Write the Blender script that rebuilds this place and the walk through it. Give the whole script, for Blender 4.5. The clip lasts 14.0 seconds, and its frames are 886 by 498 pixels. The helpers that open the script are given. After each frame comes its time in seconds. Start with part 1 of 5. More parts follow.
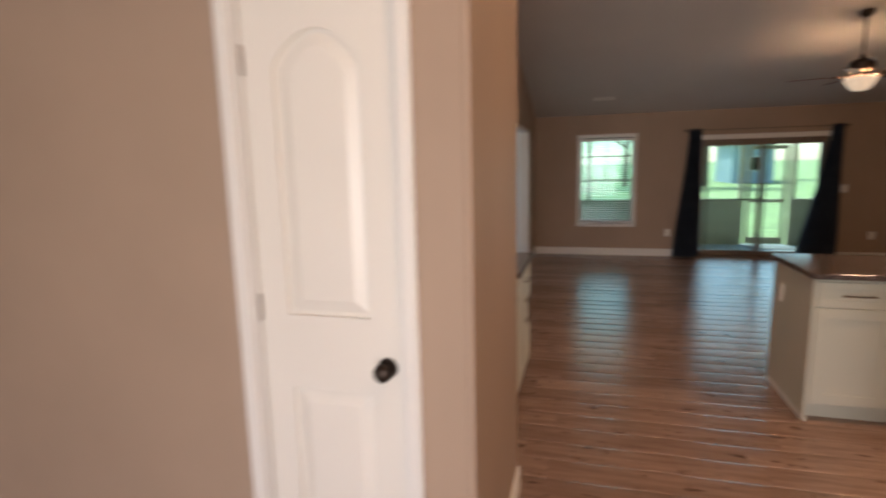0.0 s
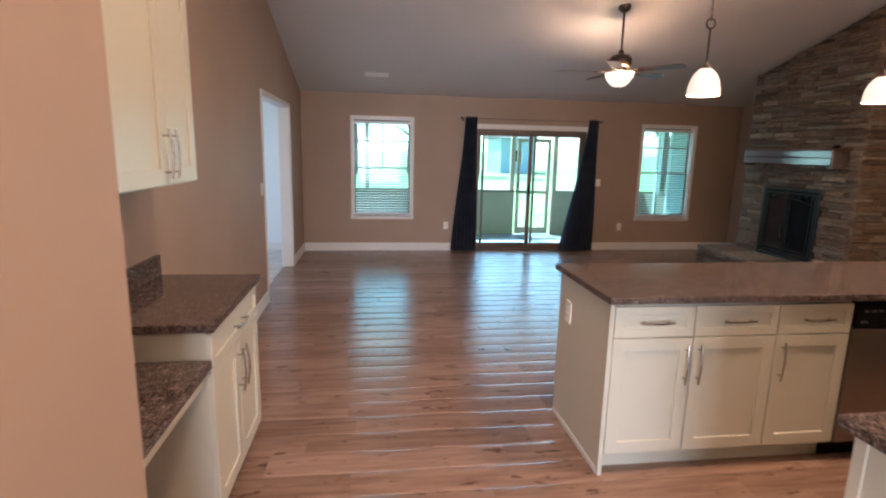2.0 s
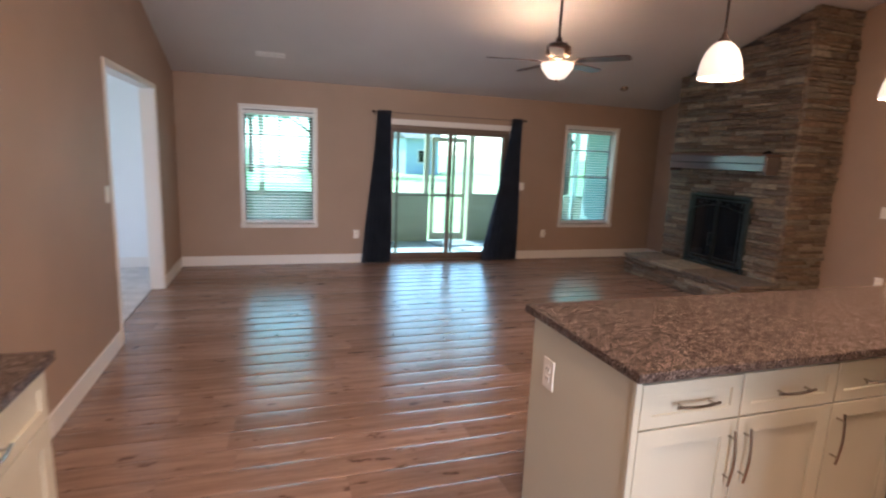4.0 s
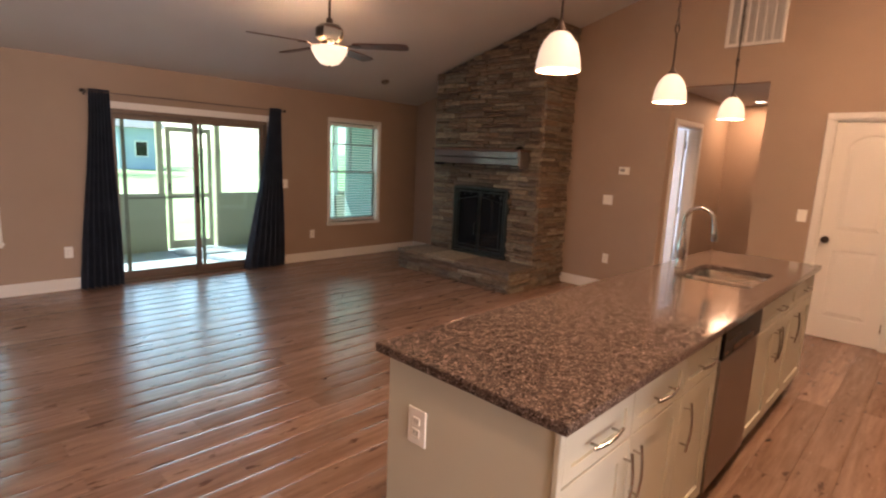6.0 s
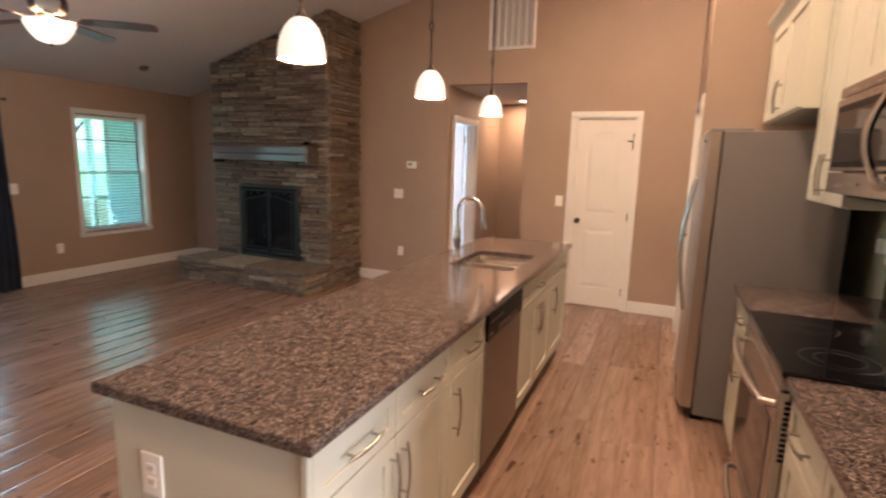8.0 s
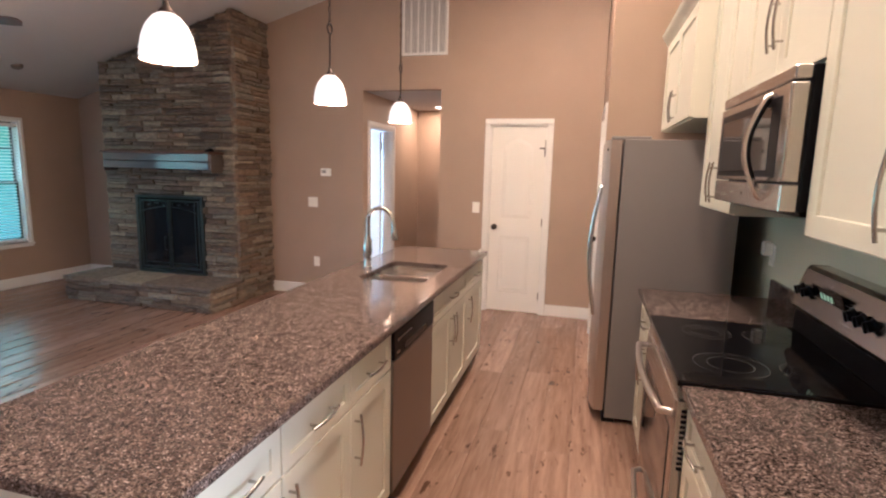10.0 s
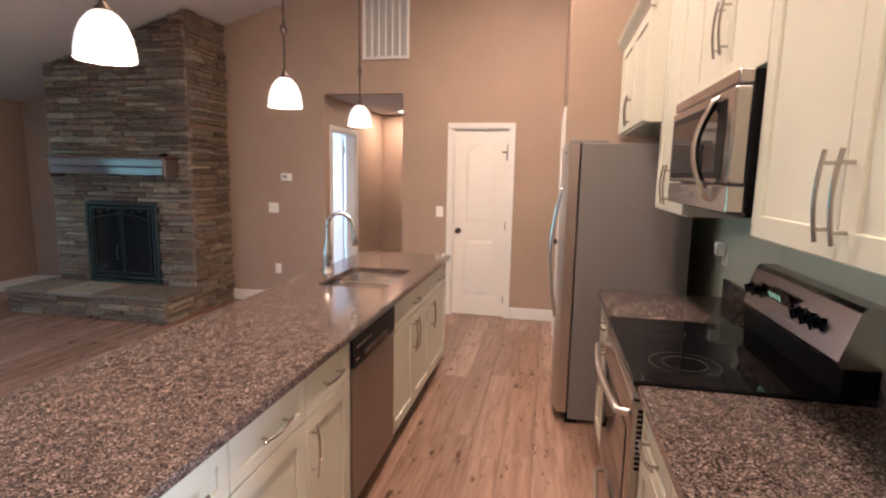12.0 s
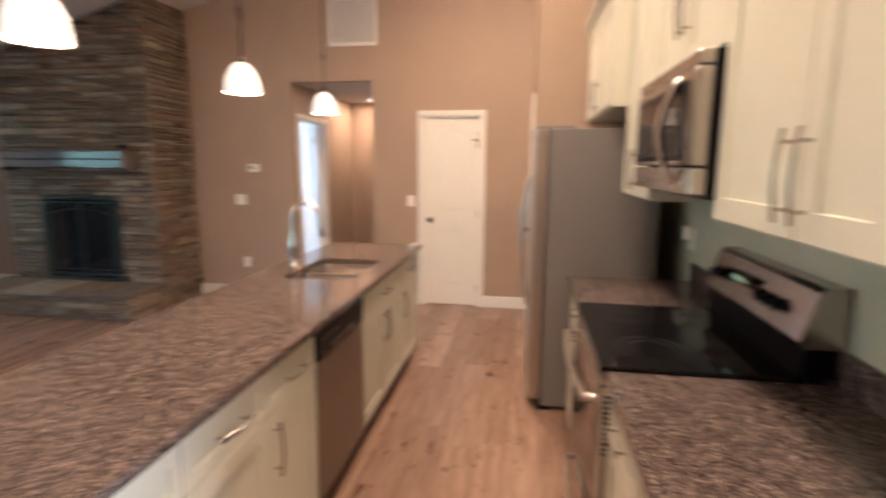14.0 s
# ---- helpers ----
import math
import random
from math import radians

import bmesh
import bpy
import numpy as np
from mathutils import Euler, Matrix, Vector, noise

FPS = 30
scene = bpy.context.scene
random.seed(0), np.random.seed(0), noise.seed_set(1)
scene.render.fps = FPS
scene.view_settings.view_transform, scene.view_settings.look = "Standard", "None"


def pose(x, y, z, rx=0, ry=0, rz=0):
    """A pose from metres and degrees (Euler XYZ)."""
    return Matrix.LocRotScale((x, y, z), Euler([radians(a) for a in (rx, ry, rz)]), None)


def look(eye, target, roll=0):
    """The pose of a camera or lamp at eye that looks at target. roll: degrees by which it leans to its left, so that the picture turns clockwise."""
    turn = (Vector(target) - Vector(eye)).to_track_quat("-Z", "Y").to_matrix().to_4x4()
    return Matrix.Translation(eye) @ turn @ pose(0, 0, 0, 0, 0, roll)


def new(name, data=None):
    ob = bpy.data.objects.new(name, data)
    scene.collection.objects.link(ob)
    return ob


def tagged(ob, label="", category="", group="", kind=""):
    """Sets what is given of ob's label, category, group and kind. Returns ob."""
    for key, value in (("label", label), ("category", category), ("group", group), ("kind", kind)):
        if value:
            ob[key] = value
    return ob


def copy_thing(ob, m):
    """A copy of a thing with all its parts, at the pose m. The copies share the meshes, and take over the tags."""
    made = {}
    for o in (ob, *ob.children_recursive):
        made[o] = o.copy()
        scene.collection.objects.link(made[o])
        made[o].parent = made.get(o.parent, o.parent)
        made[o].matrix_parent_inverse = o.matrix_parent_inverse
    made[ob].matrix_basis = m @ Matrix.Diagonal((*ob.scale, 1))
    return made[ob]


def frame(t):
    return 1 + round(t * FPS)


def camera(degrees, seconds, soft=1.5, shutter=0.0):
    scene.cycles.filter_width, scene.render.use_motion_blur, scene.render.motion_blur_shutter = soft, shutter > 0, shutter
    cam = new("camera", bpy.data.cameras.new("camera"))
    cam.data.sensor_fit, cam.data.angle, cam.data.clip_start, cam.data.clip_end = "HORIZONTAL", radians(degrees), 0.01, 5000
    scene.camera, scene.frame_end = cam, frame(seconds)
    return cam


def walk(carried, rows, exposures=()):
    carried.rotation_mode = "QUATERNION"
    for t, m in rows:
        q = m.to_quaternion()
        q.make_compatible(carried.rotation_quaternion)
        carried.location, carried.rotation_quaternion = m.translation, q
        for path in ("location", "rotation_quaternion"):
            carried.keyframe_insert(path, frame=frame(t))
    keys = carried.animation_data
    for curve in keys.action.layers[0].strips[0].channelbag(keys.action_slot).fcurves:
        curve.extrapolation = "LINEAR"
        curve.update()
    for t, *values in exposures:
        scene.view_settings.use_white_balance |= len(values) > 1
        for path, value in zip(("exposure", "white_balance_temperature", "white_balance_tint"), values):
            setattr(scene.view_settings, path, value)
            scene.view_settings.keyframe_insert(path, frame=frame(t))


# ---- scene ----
cam = camera(81.0, 14.0, 2.2, 0.6)

PATH = [
    (0, (0.346, -0.141, 1.575), (-0.182, 1.763, 1.262), -1.3),
    (0.5, (0.365, 0.213, 1.558), (0.273, 2.186, 1.243), -1.1),
    (1, (0.407, 0.537, 1.562), (0.552, 2.507, 1.247), -0.2),
    (1.5, (0.49, 0.844, 1.545), (0.74, 2.789, 1.152), 0.4),
    (2, (0.555, 1.09, 1.559), (0.815, 3.038, 1.188), 1.3),
    (4.5, (0.594, 2.305, 1.533), (1.466, 4.07, 1.181), 2.7),
    (5, (0.572, 2.53, 1.547), (1.737, 4.123, 1.218), 2.7),
    (5.5, (0.548, 2.658, 1.543), (1.88, 4.114, 1.214), 2.5),
    (6, (0.56, 2.677, 1.538), (1.979, 4.045, 1.196), 2.6),
    (6.5, (0.588, 2.656, 1.537), (2.071, 3.958, 1.21), 2.2),
    (7, (0.624, 2.638, 1.537), (2.203, 3.821, 1.212), 1.8),
    (7.5, (0.687, 2.619, 1.533), (2.397, 3.605, 1.211), 1.6),
    (8, (0.758, 2.581, 1.545), (2.572, 3.355, 1.213), 1.7),
    (8.5, (0.826, 2.548, 1.564), (2.683, 3.211, 1.231), 1.5),
    (11, (0.911, 2.511, 1.569), (2.834, 2.981, 1.286), 1.3),
    (11.5, (0.92, 2.5, 1.566), (2.851, 2.94, 1.287), 1.1),
    (12, (0.937, 2.486, 1.566), (2.876, 2.881, 1.28), 1.1),
    (12.5, (0.931, 2.505, 1.571), (2.863, 2.928, 1.275), 0.9),
    (13, (0.935, 2.549, 1.582), (2.812, 3.17, 1.278), 0.1),
    (13.5, (0.947, 2.536, 1.575), (2.792, 3.24, 1.26), -0.4),
    (14, (0.989, 2.45, 1.554), (2.939, 2.755, 1.231), 0.4),
]
walk(cam, [(t, look(eye, target, roll)) for t, eye, target, roll in PATH],
     [(0, 1.28, 6350, 18), (0.5, 1.35, 6050, 17), (1.0, 1.8, 6500, 32), (1.5, 2.2, 5750, 20), (2.0, 2.4, 5450, 17), (4.5, 2.5, 5700, 21), (5.0, 2.47, 6250, 27), (6.0, 2.4, 6650, 26), (7.5, 2.53, 6200, 20), (8.5, 2.83, 5250, 12), (11.0, 2.95, 4900, 12), (13.0, 2.92, 4950, 11), (14.0, 2.92, 5200, 10)])

# ---- world, sun, large lights ----
world = bpy.data.worlds.new("World")
scene.world = world
world.use_nodes = True
wn = world.node_tree
sky = wn.nodes.new("ShaderNodeTexSky")
sky.sky_type, sky.sun_disc = "NISHITA", False
sky.sun_elevation, sky.sun_rotation = radians(52), radians(-20)
wn.links.new(sky.outputs[0], wn.nodes["Background"].inputs[0])
wn.nodes["Background"].inputs[1].default_value = 0.15


def lamp(name, kind, m, power, color=(1, 1, 1), size=0.1, size_y=None, angle=None):
    d = bpy.data.lights.new(name, kind)
    d.energy, d.color = power, color
    if kind == "AREA":
        d.size = size
        if size_y:
            d.shape, d.size_y = "RECTANGLE", size_y
    elif kind == "SUN":
        d.angle = angle
    else:
        d.shadow_soft_size = size
    ob = new(name, d)
    ob.matrix_world = m
    return ob


lamp("sun", "SUN", look((0, 0, 0), (0.25, -0.75, -1.0)), 5.0, (1.0, 0.95, 0.87), angle=radians(0.5))
WARM = (1.0, 0.63, 0.36)
DAY = (0.72, 0.87, 1.0)
TEAL = (0.72, 1.0, 0.95)
# daylight standing in the openings of the back wall
lamp("window_light", "AREA", look((0.625, 9.27, 1.27), (0.625, 0, 0.6)), 1.3, TEAL, 0.8, 1.4)
lamp("window_light", "AREA", look((5.3, 9.27, 1.27), (5.3, 0, 0.6)), 0.8, TEAL, 0.8, 1.4)
lamp("slider_light", "AREA", look((3.0, 9.42, 1.0), (3.0, 0, 0.3)), 5.0, (0.60, 0.80, 1.0), 1.7, 1.8)

# ---- materials ----


def material(name, base, rough=0.6, metal=0.0, spec=0.5):
    m = bpy.data.materials.new(name)
    m.use_nodes = True
    b = m.node_tree.nodes["Principled BSDF"]
    b.inputs["Base Color"].default_value = (*base, 1)
    b.inputs["Roughness"].default_value = rough
    b.inputs["Metallic"].default_value = metal
    b.inputs["Specular IOR Level"].default_value = spec
    return m


def node(m, kind, **values):
    n = m.node_tree.nodes.new(kind)
    for k, v in values.items():
        n.inputs[k.replace("_", " ")].default_value = v
    return n


def wire(m, a, b):
    m.node_tree.links.new(a, b)


def bsdf(m):
    return m.node_tree.nodes["Principled BSDF"]


def coords(m, scale=(1, 1, 1), space="Object"):
    tc = node(m, "ShaderNodeTexCoord")
    mp = node(m, "ShaderNodeMapping", Scale=scale)
    wire(m, tc.outputs[space], mp.inputs["Vector"])
    return mp.outputs["Vector"]


def world_coords(m, scale=(1, 1, 1)):
    g = node(m, "ShaderNodeNewGeometry")
    mp = node(m, "ShaderNodeMapping", Scale=scale)
    wire(m, g.outputs["Position"], mp.inputs["Vector"])
    return mp.outputs["Vector"]


def ramp(m, fac, stops):
    r = node(m, "ShaderNodeValToRGB")
    e = r.color_ramp.elements
    while len(e) < len(stops):
        e.new(0.5)
    for el, (p, c) in zip(e, stops):
        el.position, el.color = p, (*c, 1)
    wire(m, fac, r.inputs[0])
    return r.outputs[0]


def noise_fac(m, vec, scale, detail=4.0, rough=0.55):
    n = node(m, "ShaderNodeTexNoise", Scale=scale, Detail=detail, Roughness=rough)
    wire(m, vec, n.inputs["Vector"])
    return n.outputs["Fac"]


def mixed(m, a, b, fac, how="MIX"):
    x = node(m, "ShaderNodeMix")
    x.data_type, x.blend_type = "RGBA", how
    for s, v in ((x.inputs[0], fac), (x.inputs[6], a), (x.inputs[7], b)):
        if isinstance(v, (int, float)):
            s.default_value = v
        elif isinstance(v, tuple):
            s.default_value = (*v, 1)
        else:
            wire(m, v, s)
    return x.outputs[2]


def bump(m, height, strength=0.2, distance=0.002):
    b = node(m, "ShaderNodeBump", Strength=strength, Distance=distance)
    wire(m, height, b.inputs["Height"])
    wire(m, b.outputs[0], bsdf(m).inputs["Normal"])


def painted(name, base, rough=0.6, vary=0.06, grain=180.0, bump_strength=0.12):
    """Rolled paint: faint blotches, a fine orange-peel relief."""
    m = material(name, base, rough)
    v = world_coords(m)
    lo = tuple(c * (1 - vary) for c in base)
    hi = tuple(min(1, c * (1 + vary)) for c in base)
    col = ramp(m, noise_fac(m, v, 1.3, 3), [(0.3, lo), (0.7, hi)])
    wire(m, col, bsdf(m).inputs["Base Color"])
    bump(m, noise_fac(m, v, grain, 2), bump_strength, 0.001)
    return m


WALL = painted("tan_wall_paint", (0.345, 0.25, 0.182), 0.62)
SAGE = painted("pale_sage_wall_paint", (0.40, 0.405, 0.315), 0.6)
CEIL = painted("ceiling_paint", (0.54, 0.515, 0.49), 0.85, 0.03, 120)
TRIM = painted("white_trim_paint", (0.71, 0.69, 0.65), 0.35, 0.02, 60, 0.05)
DOORW = painted("white_door_paint", (0.71, 0.68, 0.62), 0.38, 0.02, 60, 0.05)
CAB = painted("cream_cabinet_paint", (0.525, 0.515, 0.42), 0.33, 0.025, 40, 0.04)
WHITEROOM = painted("pale_room_paint", (0.75, 0.78, 0.78), 0.7, 0.02)
PLATE = material("white_plastic", (0.8, 0.78, 0.72), 0.35)
BLACK = material("black_plastic", (0.005, 0.005, 0.006), 0.3, 0.0, 0.05)
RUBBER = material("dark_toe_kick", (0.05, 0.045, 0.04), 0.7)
GLASSBLK = material("black_ceramic_glass", (0.005, 0.005, 0.006), 0.04, 0.0, 0.26)
RING = material("burner_ring_print", (0.06, 0.06, 0.06), 0.2)
BRONZE = material("oil_rubbed_bronze", (0.045, 0.032, 0.025), 0.38, 0.8)
NICKEL = material("brushed_nickel", (0.46, 0.43, 0.40), 0.25, 1.0)
CHROME = material("faucet_steel", (0.68, 0.67, 0.65), 0.2, 1.0)
SINKM = material("sink_steel", (0.62, 0.58, 0.54), 0.24, 1.0)
VENTBACK = material("vent_shadow", (0.30, 0.29, 0.28), 0.8)
SCREEN_BRONZE = material("slider_frame_bronze", (0.16, 0.12, 0.09), 0.45, 0.2)
WHITEVINYL = material("white_vinyl", (0.80, 0.80, 0.78), 0.4)
SASH = material("dark_bronze_sash", (0.06, 0.055, 0.05), 0.45)
BLIND = material("white_blind_slat", (0.80, 0.81, 0.80), 0.5)


def steel(name, base, rough, axis):
    m = material(name, base, rough, 1.0)
    sc = [400, 400, 400]
    sc[axis] = 3
    n = noise_fac(m, world_coords(m, tuple(sc)), 1.0, 2)
    r = node(m, "ShaderNodeMapRange", To_Min=rough - 0.025, To_Max=rough + 0.03)
    wire(m, n, r.inputs[0])
    wire(m, r.outputs[0], bsdf(m).inputs["Roughness"])
    bump(m, n, 0.015, 0.0003)
    return m


STEEL = steel("stainless_steel", (0.44, 0.405, 0.375), 0.26, 0)
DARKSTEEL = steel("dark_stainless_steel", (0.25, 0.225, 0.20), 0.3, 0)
STEELV = steel("stainless_steel_upright", (0.46, 0.43, 0.40), 0.3, 2)
FRIDGESIDE = material("fridge_side_grey", (0.155, 0.143, 0.135), 0.42)
bump(FRIDGESIDE, noise_fac(FRIDGESIDE, world_coords(FRIDGESIDE), 300, 2), 0.15, 0.001)


def granite():
    """Polished granite: interlocked brown, black and pale grains of two sizes."""
    m = material("brown_granite", (0.2, 0.15, 0.12), 0.09, 0.0, 0.32)
    warp = node(m, "ShaderNodeTexNoise", Scale=55.0, Detail=3.0)
    wire(m, world_coords(m), warp.inputs["Vector"])
    bend = node(m, "ShaderNodeVectorMath")
    bend.operation = "MULTIPLY_ADD"
    bend.inputs[1].default_value = (0.006, 0.006, 0.006)
    wire(m, warp.outputs["Color"], bend.inputs[0])
    wire(m, world_coords(m, (1.25, 0.8, 1)), bend.inputs[2])

    def grains(scale):
        vor = node(m, "ShaderNodeTexVoronoi", Scale=scale)
        wire(m, bend.outputs[0], vor.inputs["Vector"])
        sep = node(m, "ShaderNodeSeparateColor")
        wire(m, vor.outputs["Color"], sep.inputs[0])
        return sep.outputs[0]
    coarse = ramp(m, grains(250.0), [(0.0, (0.024, 0.02, 0.02)), (0.24, (0.042, 0.033, 0.030)), (0.35, (0.08, 0.061, 0.053)), (0.6, (0.116, 0.088, 0.076)),
                                     (0.8, (0.158, 0.125, 0.111)), (0.93, (0.22, 0.186, 0.17)), (1.0, (0.34, 0.30, 0.28))])
    fine = ramp(m, grains(380.0), [(0.0, (0.5, 0.49, 0.49)), (0.35, (0.83, 0.82, 0.81)), (0.8, (1.1, 1.09, 1.08)), (1.0, (1.45, 1.42, 1.4))])
    c = mixed(m, coarse, fine, 1.0, "MULTIPLY")
    big = noise_fac(m, world_coords(m, (1, 1.6, 1)), 26.0, 4, 0.7)
    cloud = ramp(m, big, [(0.36, (0.55, 0.53, 0.53)), (0.6, (1.12, 1.11, 1.10))])
    wire(m, mixed(m, c, cloud, 1.0, "MULTIPLY"), bsdf(m).inputs["Base Color"])
    rr = node(m, "ShaderNodeMapRange", To_Min=0.06, To_Max=0.15)
    wire(m, big, rr.inputs[0])
    wire(m, rr.outputs[0], bsdf(m).inputs["Roughness"])
    return m


GRANITE = granite()


def plank_wood():
    m = material("vinyl_oak_plank", (0.2, 0.13, 0.09), 0.3, 0.0, 0.5)
    info = node(m, "ShaderNodeObjectInfo")
    isl = node(m, "ShaderNodeNewGeometry")
    both = node(m, "ShaderNodeMath")
    both.operation = "ADD"
    wire(m, info.outputs["Random"], both.inputs[0])
    wire(m, isl.outputs["Random Per Island"], both.inputs[1])
    fr = node(m, "ShaderNodeMath")
    fr.operation = "FRACT"
    wire(m, both.outputs[0], fr.inputs[0])
    rnd = fr.outputs[0]
    off = node(m, "ShaderNodeCombineXYZ")
    mul = node(m, "ShaderNodeMath")
    mul.operation = "MULTIPLY"
    mul.inputs[1].default_value = 37.0
    wire(m, rnd, mul.inputs[0])
    wire(m, mul.outputs[0], off.inputs[0])
    wire(m, mul.outputs[0], off.inputs[2])
    add = node(m, "ShaderNodeVectorMath")
    wire(m, isl.outputs["Position"], add.inputs[0])
    wire(m, off.outputs[0], add.inputs[1])

    def stretched(sx, sy):
        mp = node(m, "ShaderNodeMapping", Scale=(sx, sy, 1))
        wire(m, add.outputs[0], mp.inputs["Vector"])
        return mp.outputs["Vector"]
    base = ramp(m, rnd, [(0.0, (0.225, 0.145, 0.104)), (0.35, (0.255, 0.166, 0.120)), (0.7, (0.28, 0.184, 0.136)), (1.0, (0.312, 0.21, 0.159))])
    streak = ramp(m, noise_fac(m, stretched(2.2, 26), 1.0, 6, 0.65), [(0.28, (0.62, 0.57, 0.54)), (0.62, (1.08, 1.07, 1.07))])
    c = mixed(m, base, streak, 1.0, "MULTIPLY")
    knots = ramp(m, noise_fac(m, stretched(6.5, 19), 1.0, 3, 0.6), [(0.62, (1, 1, 1)), (0.69, (0.30, 0.24, 0.21))])
    c = mixed(m, c, knots, 0.9, "MULTIPLY")
    wire(m, c, bsdf(m).inputs["Base Color"])
    fine = noise_fac(m, stretched(8, 160), 1.0, 3)
    rr = node(m, "ShaderNodeMapRange", To_Min=0.19, To_Max=0.31)
    wire(m, fine, rr.inputs[0])
    wire(m, rr.outputs[0], bsdf(m).inputs["Roughness"])
    bump(m, fine, 0.12, 0.0008)
    return m


PLANK = plank_wood()
GAP = material("plank_gap", (0.12, 0.08, 0.058), 0.8)


def stone_material(name="ledge_stone", gain=1.28):
    m = material(name, (0.2, 0.16, 0.12), 0.85)
    info = node(m, "ShaderNodeObjectInfo")
    geo = node(m, "ShaderNodeNewGeometry")
    both = node(m, "ShaderNodeMath")
    both.operation = "ADD"
    wire(m, info.outputs["Random"], both.inputs[0])
    wire(m, geo.outputs["Random Per Island"], both.inputs[1])
    fr = node(m, "ShaderNodeMath")
    fr.operation = "FRACT"
    wire(m, both.outputs[0], fr.inputs[0])
    base = ramp(m, fr.outputs[0], [(p, tuple(gain * k for k in c)) for p, c in (
        (0.0, (0.075, 0.058, 0.046)), (0.22, (0.165, 0.118, 0.082)), (0.45, (0.115, 0.097, 0.08)),
        (0.68, (0.19, 0.15, 0.108)), (0.86, (0.155, 0.142, 0.118)), (1.0, (0.265, 0.23, 0.175)))])
    v = world_coords(m, (1, 1, 2.2))
    spots = ramp(m, noise_fac(m, v, 16, 6, 0.7), [(0.3, (0.5, 0.48, 0.46)), (0.7, (1.25, 1.2, 1.1))])
    wire(m, mixed(m, base, spots, 1.0, "MULTIPLY"), bsdf(m).inputs["Base Color"])
    bump(m, noise_fac(m, v, 45, 6, 0.7), 0.7, 0.012)
    return m


STONE = stone_material()
MORTAR = painted("dark_mortar", (0.06, 0.05, 0.042), 0.95, 0.2, 60, 0.4)
SLAB = stone_material("hearth_slab_stone", 1.2)


def fabric(name, base):
    m = material(name, base, 0.95, 0, 0.2)
    v = world_coords(m, (900, 900, 300))
    bump(m, noise_fac(m, v, 1.0, 2), 0.3, 0.001)
    b2 = ramp(m, noise_fac(m, world_coords(m), 6, 3), [(0.3, tuple(c * 0.85 for c in base)), (0.7, tuple(c * 1.15 for c in base))])
    wire(m, b2, bsdf(m).inputs["Base Color"])
    return m


CURTAIN = fabric("navy_curtain_cloth", (0.068, 0.085, 0.118))
CARPET = fabric("pale_carpet", (0.55, 0.53, 0.50))
DARKWOOD = material("dark_walnut", (0.06, 0.032, 0.02), 0.4)
wire(DARKWOOD, ramp(DARKWOOD, noise_fac(DARKWOOD, world_coords(DARKWOOD, (4, 40, 40)), 1.0, 5), [(0.3, (0.05, 0.02, 0.012)), (0.7, (0.12, 0.05, 0.03))]), bsdf(DARKWOOD).inputs["Base Color"])


MANTELWOOD = material("varnished_dark_wood", (0.04, 0.025, 0.02), 0.3)
wire(MANTELWOOD, ramp(MANTELWOOD, noise_fac(MANTELWOOD, world_coords(MANTELWOOD, (40, 4, 40)), 1.0, 5), [(0.3, (0.022, 0.014, 0.011)), (0.7, (0.05, 0.032, 0.024))]), bsdf(MANTELWOOD).inputs["Base Color"])
bsdf(MANTELWOOD).inputs["Specular IOR Level"].default_value = 1.0
bsdf(MANTELWOOD).inputs["Coat Weight"].default_value = 1.0
bsdf(MANTELWOOD).inputs["Coat IOR"].default_value = 2.8
bsdf(MANTELWOOD).inputs["Coat Roughness"].default_value = 0.24


def glass_pane(name, tint=(0.93, 0.97, 0.96)):
    m = bpy.data.materials.new(name)
    m.use_nodes = True
    nt = m.node_tree
    nt.nodes.remove(nt.nodes["Principled BSDF"])
    t, g, x, f = (nt.nodes.new("ShaderNode" + k) for k in ("BsdfTransparent", "BsdfGlossy", "MixShader", "Fresnel"))
    t.inputs[0].default_value = (*tint, 1)
    g.inputs["Roughness"].default_value = 0.02
    f.inputs[0].default_value = 1.45
    nt.links.new(f.outputs[0], x.inputs[0])
    nt.links.new(t.outputs[0], x.inputs[1])
    nt.links.new(g.outputs[0], x.inputs[2])
    nt.links.new(x.outputs[0], nt.nodes["Material Output"].inputs[0])
    return m


GLASS = glass_pane("window_glass", (0.80, 0.97, 0.93))
COATED = glass_pane("coated_window_glass", (0.62, 0.88, 0.85))


def glowing(name, color, strength):
    m = material(name, (0.72, 0.64, 0.52), 0.4)
    b = bsdf(m)
    b.inputs["Emission Color"].default_value = (*color, 1)
    b.inputs["Emission Strength"].default_value = strength
    return m


SHADE = glowing("lit_opal_glass", (1.0, 0.79, 0.58), 0.13)
FANGLASS = glowing("lit_fan_bowl_glass", (1.0, 0.76, 0.50), 0.24)
DIGITS = glowing("green_clock_digits", (0.25, 1.0, 0.45), 0.035)
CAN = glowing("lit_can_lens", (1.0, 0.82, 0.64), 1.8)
GRASS = painted("lawn", (0.17, 0.24, 0.085), 0.9, 0.3, 40, 0.5)
CONCRETE = painted("porch_concrete", (0.27, 0.30, 0.35), 0.7, 0.08, 50, 0.3)
PORCHPAINT = painted("porch_tan_siding", (0.34, 0.31, 0.23), 0.7, 0.05)
POSTWOOD = painted("porch_post_wood", (0.45, 0.39, 0.29), 0.7, 0.12, 30, 0.3)
LEAF = painted("tree_leaf", (0.06, 0.10, 0.03), 0.7, 0.4, 20, 0.1)
BARK = painted("tree_bark", (0.10, 0.075, 0.055), 0.9, 0.3, 30, 0.6)
